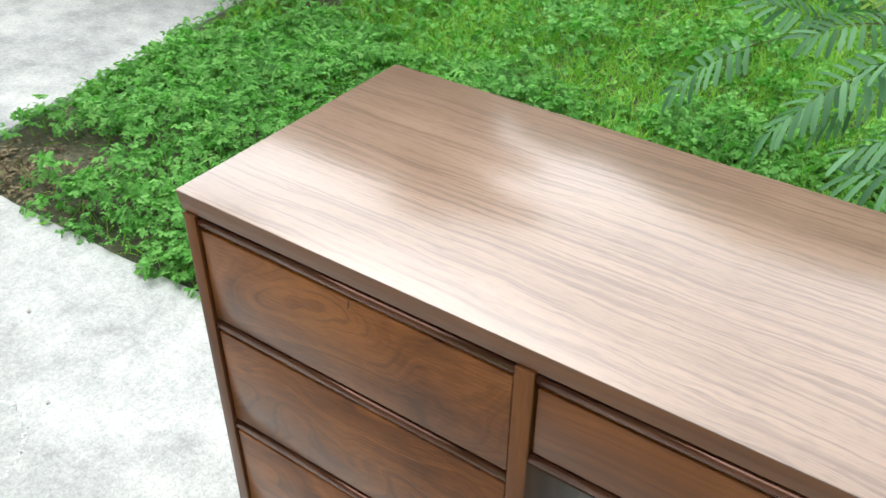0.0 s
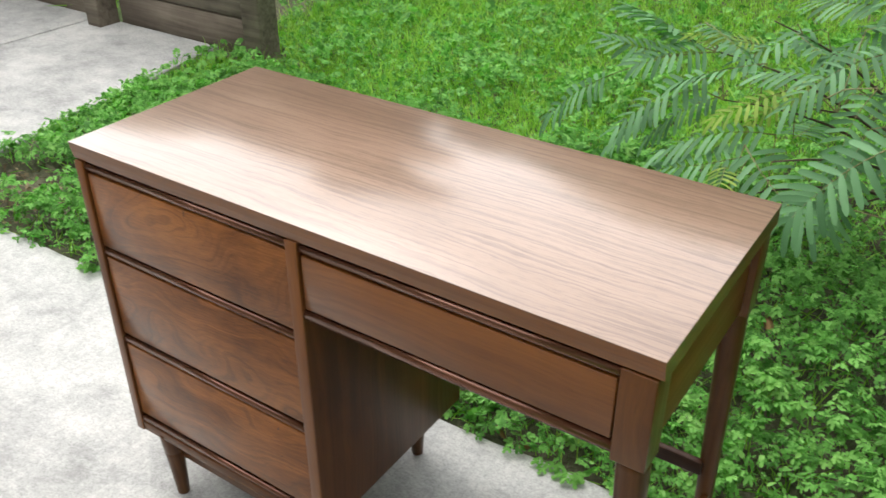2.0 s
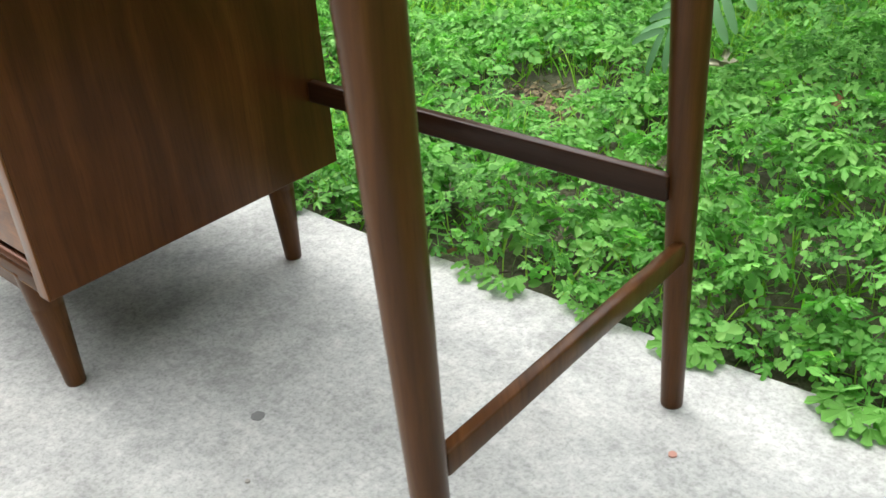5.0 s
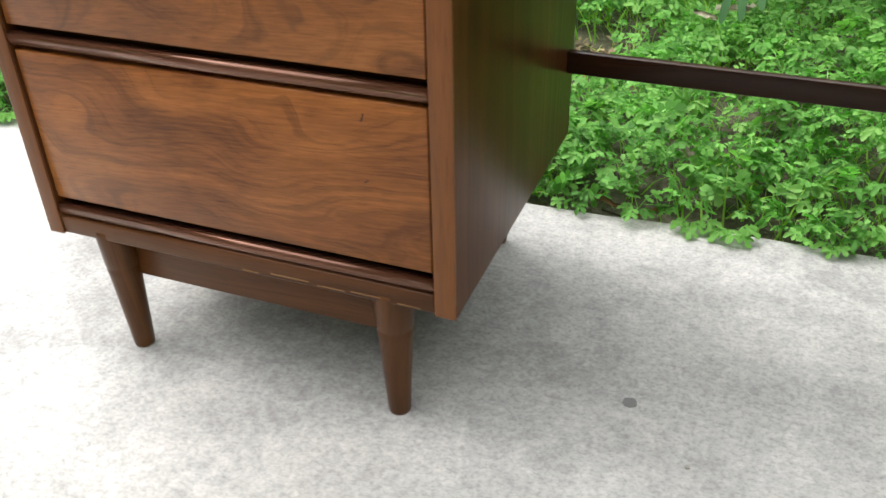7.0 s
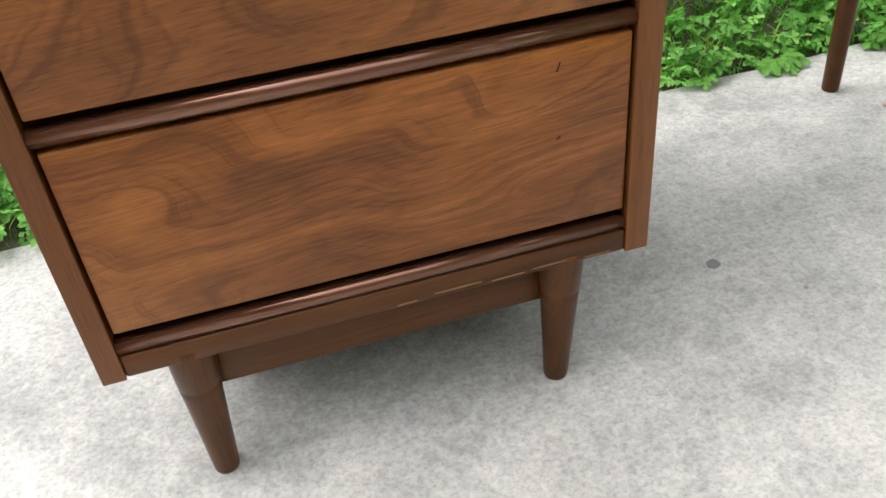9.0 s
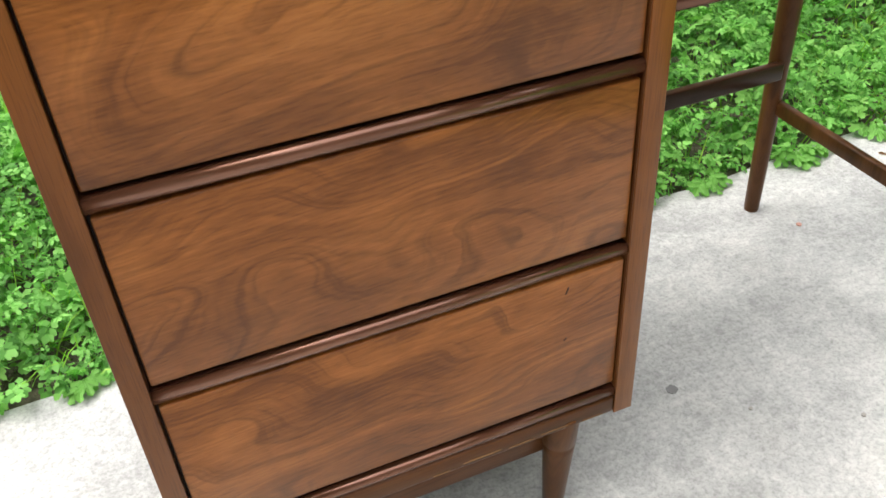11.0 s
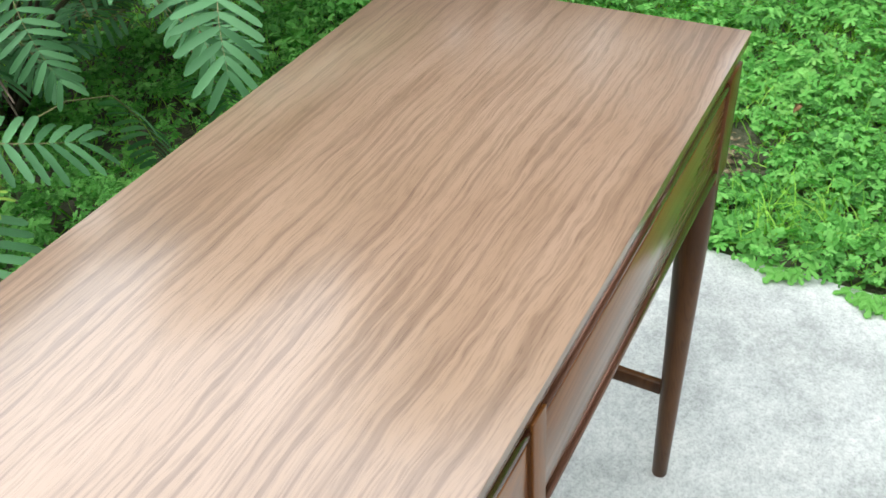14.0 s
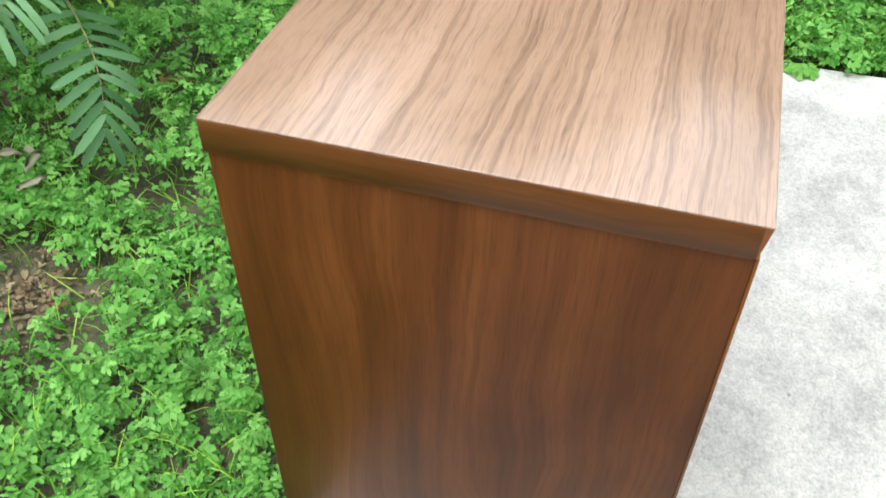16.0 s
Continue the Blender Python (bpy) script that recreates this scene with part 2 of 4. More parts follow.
def leaf(name, low, mid, high, rough=0.5, through_=0.35):
    """Thin leaf: colour varies from piece to piece, a little light passes through."""
    c = Nodes(name, rough)
    c.put("Specular IOR Level", 0.16)
    r = c.n("NewGeometry").outputs["Random Per Island"]
    big = c.noise(c.tc.outputs["Object"], 2.5, 3.0)
    col = c.ramp(c.math("MULTIPLY_ADD", r, 0.65, c.math("MULTIPLY", big, 0.4)), ((0.15, low), (0.5, mid), (0.9, high)))
    c.put("Base Color", col)
    tr = c.n("BsdfTranslucent", {"Color": c.mix(1.0, col, (1.05, 1.55, 0.75), "MULTIPLY")})
    ms = c.n("MixShader", {0: through_, 1: c.b.outputs[0], 2: tr.outputs[0]})
    c.t.links.new(ms.outputs[0], c.t.nodes["Material Output"].inputs["Surface"])
    return c.m


def plain(name, col, rough=0.6, spread=0.25, scale=30.0):
    c = Nodes(name, rough)
    v = c.noise(c.tc.outputs["Object"], scale, 5.0, 0.65)
    c.put("Base Color", c.mix(v, tuple(x * (1 - spread) for x in col), tuple(min(1, x * (1 + spread)) for x in col)))
    c.bump(v, 0.3, 0.002)
    return c.m


def weathered_board():
    c = Nodes("weathered_board", 0.85)
    v = c.noise(c.scaled(2.0, 40.0, 40.0), 1.0, 6.0, 0.65, 0.4)
    blot = c.noise(c.tc.outputs["Object"], 5.0, 4.0)
    col = c.ramp(c.math("MULTIPLY_ADD", v, 0.6, c.math("MULTIPLY", blot, 0.4)), ((0.35, (0.075, 0.062, 0.048)), (0.5, (0.185, 0.158, 0.122)), (0.68, (0.32, 0.28, 0.22))))
    rnd = c.n("ObjectInfo").outputs["Random"]
    c.put("Base Color", c.mix(c.math("MULTIPLY", rnd, 0.4), col, (0.12, 0.085, 0.06)))
    c.bump(v, 0.5, 0.004)
    return c.m


concrete_mat, soil_mat, board_mat = concrete(), soil(), weathered_board()
weed_mat = leaf("weed_leaf", (0.045, 0.144, 0.025), (0.122, 0.328, 0.062), (0.252, 0.515, 0.138))
broad_mat = leaf("broad_leaf", (0.062, 0.175, 0.032), (0.138, 0.330, 0.066), (0.245, 0.470, 0.124))
grass_mat = leaf("grass_blade", (0.120, 0.275, 0.028), (0.225, 0.445, 0.052), (0.40, 0.59, 0.115))
frond_mat = leaf("feathery_leaf", (0.050, 0.128, 0.052), (0.102, 0.226, 0.100), (0.172, 0.335, 0.165), 0.5, 0.25)
young_mat = leaf("young_leaf", (0.12, 0.20, 0.03), (0.19, 0.28, 0.045), (0.26, 0.34, 0.07), 0.55, 0.3)
twig_mat = plain("twig_bark", (0.055, 0.036, 0.022), 0.8)
rachis_mat = plain("green_stalk", (0.17, 0.16, 0.06), 0.6)
straw_mat = leaf("dry_scrap", (0.07, 0.05, 0.03), (0.17, 0.13, 0.075), (0.30, 0.24, 0.15), 0.85, 0.1)
pale_mat = plain("withered_leaf", (0.46, 0.44, 0.32), 0.85, 0.2)
dead_mat = plain("dead_leaf", (0.30, 0.17, 0.07), 0.8)
fleck_mat = plain("red_fleck", (0.42, 0.22, 0.17), 0.9)
stain_mat = plain("dark_stain", (0.17, 0.17, 0.165), 0.9)
chalk_mat = plain("chalk", (0.57, 0.58, 0.56), 0.95, 0.1, 120)
pebble_mat = plain("grit", (0.32, 0.30, 0.27), 0.9, 0.4)


# ---- mesh helpers ----
def part(name, bm, material, parent=None, label=""):
    me = bpy.data.meshes.new(name)
    bmesh.ops.recalc_face_normals(bm, faces=bm.faces[:])
    bm.to_mesh(me)
    bm.free()
    me.materials.append(material)
    ob = new(name, me)
    ob.parent = parent
    return tagged(ob, label)


def box(x0, x1, y0, y1, z0, z1, bevel=0.0, segments=2):
    b = bmesh.new()
    bmesh.ops.create_cube(b, size=1)
    for v in b.verts:
        v.co = Vector((x0 + (v.co.x + 0.5) * (x1 - x0), y0 + (v.co.y + 0.5) * (y1 - y0), z0 + (v.co.z + 0.5) * (z1 - z0)))
    if bevel:
        bmesh.ops.bevel(b, geom=b.edges[:], offset=bevel, segments=segments, affect="EDGES", profile=0.5)
    for f in b.faces:
        f.smooth = bevel > 0
    return b


def sweep_x(profile, x0, x1, smooth=True):
    """A closed profile of (y, z) drawn out along x."""
    b = bmesh.new()
    ends = [[b.verts.new((x, y, z)) for y, z in profile] for x in (x0, x1)]
    k = len(profile)
    for i in range(k):
        f = b.faces.new((ends[0][i], ends[0][(i + 1) % k], ends[1][(i + 1) % k], ends[1][i]))
        f.smooth = smooth
    b.faces.new(ends[0]), b.faces.new(ends[1])
    return b


def taper(points, sides=20, cap=True):
    """A round bar through (x, y, z, radius) stations."""
    b = bmesh.new()
    rings = []
    for x, y, z, r in points:
        rings.append([b.verts.new((x + r * math.cos(a), y + r * math.sin(a), z)) for a in (2 * math.pi * i / sides for i in range(sides))])
    for lo, hi in zip(rings, rings[1:]):
        for i in range(sides):
            f = b.faces.new((lo[i], lo[(i + 1) % sides], hi[(i + 1) % sides], hi[i]))
            f.smooth = True
    if cap:
        b.faces.new(rings[0]), b.faces.new(rings[-1])
    return b


def bead(x0, x1, y, z, r, back=0.012):
    """A half-round lip: round in front, running back into the case."""
    prof = [(y + back, z + r * 0.75)] + [(y - r * math.sin(a) * 0.9 + r * 0.1, z + r * math.cos(a)) for a in (math.pi * i / 12 for i in range(13))] + [(y + back, z - r * 0.75)]
    return sweep_x(prof, x0, x1)


# ---- ground ----

def ground_sheet():
    b = bmesh.new()
    near = [-6 + 0.1 * i for i in range(121)]
    xs = [-400, -120, -40, -14] + near + [14, 40, 120, 400]
    grid = [[b.verts.new((x, y, -0.024 + (0.011 * noise.noise((x * 2.5, y * 2.5, 0)) if abs(x) < 6 and abs(y) < 6 else 0))) for x in xs] for y in xs]
    for r0, r1 in zip(grid, grid[1:]):
        for i in range(len(xs) - 1):
            b.faces.new((r0[i], r0[i + 1], r1[i + 1], r1[i])).smooth = True
    return part("ground", b, soil_mat)


tagged(ground_sheet(), "dark damp garden soil with bare patches", "ground", kind="structure")


def rear_edge(x):
    return 0.441 + 0.029 * (x + 1.67) + 0.012 * noise.noise((x * 3.1, 4.2, 0)) + 0.006 * noise.noise((x * 14, 1.2, 0))


def left_edge(y):
    return -1.67 - 0.17 * (y - 0.455) + 0.010 * noise.noise((2.2, y * 4, 0))


def right_edge(y):
    return 1.560 + 0.012 * noise.noise((7.7, y * 3.0, 0)) + 0.006 * noise.noise((9.1, y * 13, 0))


def slab(name, outline, label):
    """A concrete slab 11 cm thick with softened arrises."""
    b = bmesh.new()
    face = b.faces.new([b.verts.new((x, y, 0)) for x, y in outline])
    ext = bmesh.ops.extrude_face_region(b, geom=[face])
    bmesh.ops.translate(b, vec=(0, 0, -0.11), verts=[v for v in ext["geom"] if isinstance(v, bmesh.types.BMVert)])
    top = [e for e in b.edges if all(abs(v.co.z) < 1e-6 for v in e.verts)]
    bmesh.ops.bevel(b, geom=top, offset=0.007, segments=3, affect="EDGES", profile=0.5)
    return tagged(part(name, b, concrete_mat), label, "concrete slab", kind="structure")


xs = [-1.66 + 3.18 * i / 70 for i in range(71)]
front = [(-5.0, -5.0), (right_edge(-5), -5.0)] + [(right_edge(y), y) for y in (-5 + 5.4 * i / 60 for i in range(1, 61))]
front += [(x, rear_edge(x)) for x in reversed(xs)] + [(-5.0, 0.225)]
slab("pavement", front, "pale weathered concrete slab with stains and grit")
ys = [0.462 + 1.58 * i / 24 for i in range(25)]
slab("pavement_side", [(-2.82, 0.390)] + [(left_edge(y), y) for y in ys] + [(-2.795, 2.042)], "pale concrete slab beside the weed bed")
slab("pavement_far", [(-5.0, 0.240), (-2.833, 0.389), (-2.808, 2.042), (-5.0, 2.042)], "pale concrete slab near the timber wall")


# ---- timber wall ----
def timber_wall():
    root = tagged(new("timber_wall"), "low weathered grey timber wall of stacked boards", "wall", kind="structure")
    for bay, (x0, x1) in enumerate(((-4.9, -2.73), (-2.64, -1.70))):
        for i in range(6):
            z0 = -0.045 + i * 0.2
            dy = 0.006 * noise.noise((i * 3.3, bay * 5.1, 0))
            part("board", box(x0, x1, 2.05 + dy, 2.09 + dy, z0, z0 + 0.194, 0.005, 1), board_mat, root)
    for x0, x1, y0 in ((-2.735, -2.635, 1.915), (-1.705, -1.600, 1.99)):
        part("post", box(x0, x1, y0, y0 + 0.12, -0.1, 1.22, 0.006, 2), board_mat, root)


timber_wall()

# ---- desk ----
L, D, H = 0.998, 0.421, 0.760
desk = tagged(new("desk"), "walnut single-pedestal writing desk with tapered legs and lip pulls", "desk")

# top: a solid core with an undercut front edge, and a thin veneer over it
part("edge_band", sweep_x([(0.0005, H - 0.0016), (D - 0.0005, H - 0.0016), (D, H - 0.0315), (0.0085, H - 0.0315), (0.0055, H - 0.0295), (0.0025, H - 0.016)], 0.0005, L - 0.0005, False), plain_wood, desk, "brown walnut edge with an undercut front")
# Darker copy of the edge wood: the left end's shade as colour.
shaded_edge_wood = wood("shaded_edge_walnut", (0.050, 0.0180, 0.0045), (0.090, 0.0330, 0.0082), (0.135, 0.0510, 0.0135), "y", 1.0, 0.36, 0.05)
part("end_shade_strip", box(-0.0006, 0.0006, 0.006, D - 0.0006, H - 0.0300, H - 0.0019, 0.0004, 1), shaded_edge_wood, desk, "thin strip darkening the left end of the top, shade set in its tone")
part("desktop", box(0, L, 0, D, H - 0.0016, H, 0.0007, 2), top_wood, desk, "straight-grained brown walnut top with a satin sheen")

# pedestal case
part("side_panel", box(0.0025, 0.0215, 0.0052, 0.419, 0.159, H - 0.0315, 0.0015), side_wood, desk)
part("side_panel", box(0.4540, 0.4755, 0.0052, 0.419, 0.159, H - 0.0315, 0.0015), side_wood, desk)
part("stile", box(0.0025, 0.0215, 0.0025, 0.0052, 0.159, H - 0.0315, 0.0008), upright_wood, desk, "reddish walnut edging strip")
part("stile", box(0.4540, 0.4755, 0.0025, 0.0052, 0.159, H - 0.0315, 0.0008), upright_wood, desk, "reddish walnut edging strip")
# Solid dark filler: its colour gives the gaps round the drawers their shade.
part("gap_filler", box(0.0215, 0.4540, 0.024, 0.404, 0.166, H - 0.032), dark_wood, desk, "dark filler behind the drawer fronts, standing for shade in the gaps")
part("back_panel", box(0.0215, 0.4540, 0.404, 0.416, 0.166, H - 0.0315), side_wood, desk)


def scratch(x, z, high, lean, parent):
    """A short dark nick in a drawer front."""
    b = box(-0.0006, 0.0006, 0.0055, 0.0065, -high / 2, high / 2)
    bmesh.ops.rotate(b, cent=(0, 0, 0), matrix=Matrix.Rotation(radians(lean), 3, "Y"), verts=b.verts)
    bmesh.ops.translate(b, vec=(x, 0, z), verts=b.verts)
    part("scratch", b, dark_wood, parent, "thin dark scratch")


def drawer(x0, x1, z0, z1, lip, r, wood_):
    """A flat front with a half-round lip pull above it."""
    ob = part("drawer", box(x0, x1, 0.0060, 0.020, z0, z1, 0.0012), wood_, desk, "closed walnut drawer front with flowing grain")
    part("drawer_pull", bead(x0 - 0.0025, x1 + 0.0025, 0.0090, lip, r), lip_wood, ob, "dark rounded lip pull with a coppery sheen")
    return ob


top_drawer = drawer(0.0245, 0.4515, 0.5735, 0.7090, 0.7190, 0.0064, drawer_wood)
drawer(0.0245, 0.4515, 0.3925, 0.5515, 0.5615, 0.0068, drawer_wood)
low_drawer = drawer(0.0245, 0.4515, 0.2050, 0.3675, 0.3778, 0.0068, drawer_wood)
scratch(0.248, 0.703, 0.013, 8, top_drawer)
scratch(0.392, 0.351, 0.008, 20, low_drawer)
scratch(0.392, 0.290, 0.004, 50, low_drawer)
wide = drawer(0.4790, 0.9450, 0.6210, 0.7090, 0.7190, 0.0064, plain_wood)
tagged(wide, "closed wide walnut drawer front over the knee space")
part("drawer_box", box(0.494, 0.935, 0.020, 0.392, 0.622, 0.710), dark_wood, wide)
part("bottom_lip", bead(0.0215, 0.4540, 0.0090, 0.1890, 0.0068), lip_wood, desk, "dark rounded lip below the lowest drawer")
part("bottom_rail", box(0.0215, 0.4540, 0.004, 0.030, 0.160, 0.1820, 0.0025), rail_wood, desk, "walnut rail with a worn lower edge")
for x, z, long in ((0.300, 0.1660, 0.042), (0.345, 0.1640, 0.030), (0.385, 0.1655, 0.036), (0.428, 0.1635, 0.024), (0.255, 0.1632, 0.018)):
    part("rub_mark", box(x - long / 2, x + long / 2, 0.0035, 0.0042, z - 0.0007, z + 0.0007), worn_wood, desk, "pale rubbed streak on the lower rail")
part("knee_lip", bead(0.4755, 0.9480, 0.0100, 0.6085, 0.0088, 0.02), lip_wood, desk, "dark rounded rail under the wide drawer")
part("apron", box(0.084, 0.400, 0.030, 0.046, 0.104, 0.166, 0.001), rail_wood, desk, "recessed reddish apron between the pedestal legs")

# Unseen boards added between the legs to keep light from the floor below.
part("rear_shade_board", box(0.084, 0.402, 0.352, 0.368, 0.120, 0.166, 0.001), dark_wood, desk)
part("side_shade_board", box(0.070, 0.086, 0.055, 0.352, 0.124, 0.166, 0.001), dark_wood, desk)
part("side_shade_board", box(0.400, 0.416, 0.055, 0.352, 0.124, 0.166, 0.001), dark_wood, desk)

# knee-space end
part("corner_post", box(0.9480, 0.9920, 0.003, 0.047, 0.5925, H - 0.0318, 0.0015), post_wood, desk)
part("corner_post", box(0.949, 0.9930, 0.3775, 0.4185, 0.5895, H - 0.0318, 0.0015), post_wood, desk)
part("end_panel", box(0.968, 0.9825, 0.047, 0.3775, 0.597, H - 0.033, 0.001), end_wood, desk)
# Dark filler in the gap, painting the shadow line below the top's edge.
part("shadow_filler", box(0.9490, 0.9890, 0.006, 0.416, H - 0.039, H - 0.0318), dark_wood, desk)
part("back_rail", box(0.4755, 0.950, 0.404, 0.417, 0.60, H - 0.032), plain_wood, desk)


def leg(x0, y0, z0, r0, x1, y1, r1, label, ring=0.0):
    collar = 1 - 0.050 / z0
    k = [(0.0, 0.96), (0.003 / z0, 1.0), (0.35, 1.0), (collar - 0.012 / z0, 1.0), (collar - 0.002 / z0, 1.0 + ring), (collar, 1.0 - ring), (collar + 0.002 / z0, 1.0 + ring), (0.97, 1.0), (1.0, 1.0)]
    pts = []
    for f, s in k:
        x, y, z = x1 + (x0 - x1) * f, y1 + (y0 - y1) * f, z0 * f
        r = (r1 + (r0 - r1) * min(1, f * 1.06) ** 1.1)
        pts.append((x, y, z, r * s))
    return part("leg", taper(pts, 24), leg_wood, desk, label)


for x, y, foot_x, foot_y in ((0.0710, 0.0240, 0.0675, 0.0300), (0.4025, 0.0240, 0.3990, 0.0300), (0.078, 0.372, 0.068, 0.380), (0.402, 0.372, 0.395, 0.381)):
    leg(x, y, 0.168, 0.0210, foot_x, foot_y, 0.0120, "short tapered walnut leg with a dark foot", 0.016)
leg(0.9705, 0.0252, 0.60, 0.0210, 0.9885, 0.027, 0.0118, "long tapered walnut leg")
leg(0.9705, 0.3985, 0.60, 0.0195, 0.9850, 0.411, 0.0122, "long tapered walnut leg")
part("stretcher", box(0.979, 0.991, 0.040, 0.400, 0.188, 0.211, 0.002), leg_wood, desk, "low side stretcher bar")
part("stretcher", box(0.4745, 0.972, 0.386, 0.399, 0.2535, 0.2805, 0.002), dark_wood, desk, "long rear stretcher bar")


# ---- shrub with feathery leaves ----
def feather(seed, pairs=10, length=0.22, pinna=0.074):
    """One leaf: an arched stalk with pairs of drooping oblong leaflets with finely notched edges."""
    rnd = random.Random(seed)
    b = bmesh.new()
    droop, bow = rnd.uniform(0.05, 0.16), rnd.uniform(-0.02, 0.02)
    spine = lambda f: Vector((bow * math.sin(f * 3), length * f, -droop * length * f * f * 1.6))
    up = Vector((0, 0, 1))
    for i in range(pairs):
        f = 0.13 + 0.87 * i / (pairs - 1)
        base, ahead = spine(f), (spine(min(1, f + 0.05)) - spine(f - 0.05)).normalized()
        size = pinna * (0.80 + 0.24 * math.sin(math.pi * (0.12 + 0.76 * f))) * rnd.uniform(0.93, 1.05)
        for side in (-1, 1):
            lean = radians(80 - 46 * f * f + rnd.uniform(-5, 5))
            out = (ahead * math.cos(lean) + Vector((side, 0, 0)) * math.sin(lean)).normalized()
            across = out.cross(up).normalized()
            sag, tilt = rnd.uniform(0.12, 0.36), rnd.uniform(-0.25, 0.25)
            n, wide_ = 8, 0.0068 * pinna / 0.074
            rows = []
            for k in range(n + 1):
                g = k / n
                mid = base + out * size * g - up * size * sag * g * g
                w = wide_ * (0.50 + 0.50 * min(1, g * 4)) * (1 if k < n - 1 else 0.86 if k < n else 0.42) * (1.0 if k % 2 else 0.90)
                rows.append([b.verts.new(mid - across * w + up * w * (0.22 + tilt)), b.verts.new(mid), b.verts.new(mid + across * w + up * w * (0.22 - tilt))])
            for lo, hi in zip(rows, rows[1:]):
                for j in (0, 1):
                    b.faces.new((lo[j], lo[j + 1], hi[j + 1], hi[j])).smooth = True
    me = bpy.data.meshes.new("leaf")
    b.to_mesh(me)
    b.free()
    s = bmesh.new()
    rings = []
    for i in range(7):
        p, r = spine(i / 6), 0.0016 * (1.15 - i / 6)
        rings.append([s.verts.new(p + Vector((r * math.cos(a), 0, r * math.sin(a)))) for a in (0, 2.1, 4.2)])
    for lo, hi in zip(rings, rings[1:]):
        for j in range(3):
            s.faces.new((lo[j], lo[(j + 1) % 3], hi[(j + 1) % 3], hi[j]))
    st = bpy.data.meshes.new("stalk")
    s.to_mesh(st)
    s.free()
    st.materials.append(rachis_mat)
    return me, st


def tube(points, r0, r1, sides=6):
    b = bmesh.new()
    rings = []
    for i, p in enumerate(points):
        p = Vector(p)
        d = (Vector(points[min(i + 1, len(points) - 1)]) - Vector(points[max(i - 1, 0)])).normalized()
        u = d.orthogonal().normalized()
        v = d.cross(u)
        r = r0 + (r1 - r0) * i / (len(points) - 1)
        rings.append([b.verts.new(p + (u * math.cos(a) + v * math.sin(a)) * r) for a in (2 * math.pi * k / sides for k in range(sides))])
    for lo, hi in zip(rings, rings[1:]):
        for k in range(sides):
            b.faces.new((lo[k], lo[(k + 1) % sides], hi[(k + 1) % sides], hi[k])).smooth = True
    b.faces.new(rings[0]), b.faces.new(rings[-1])
    return b


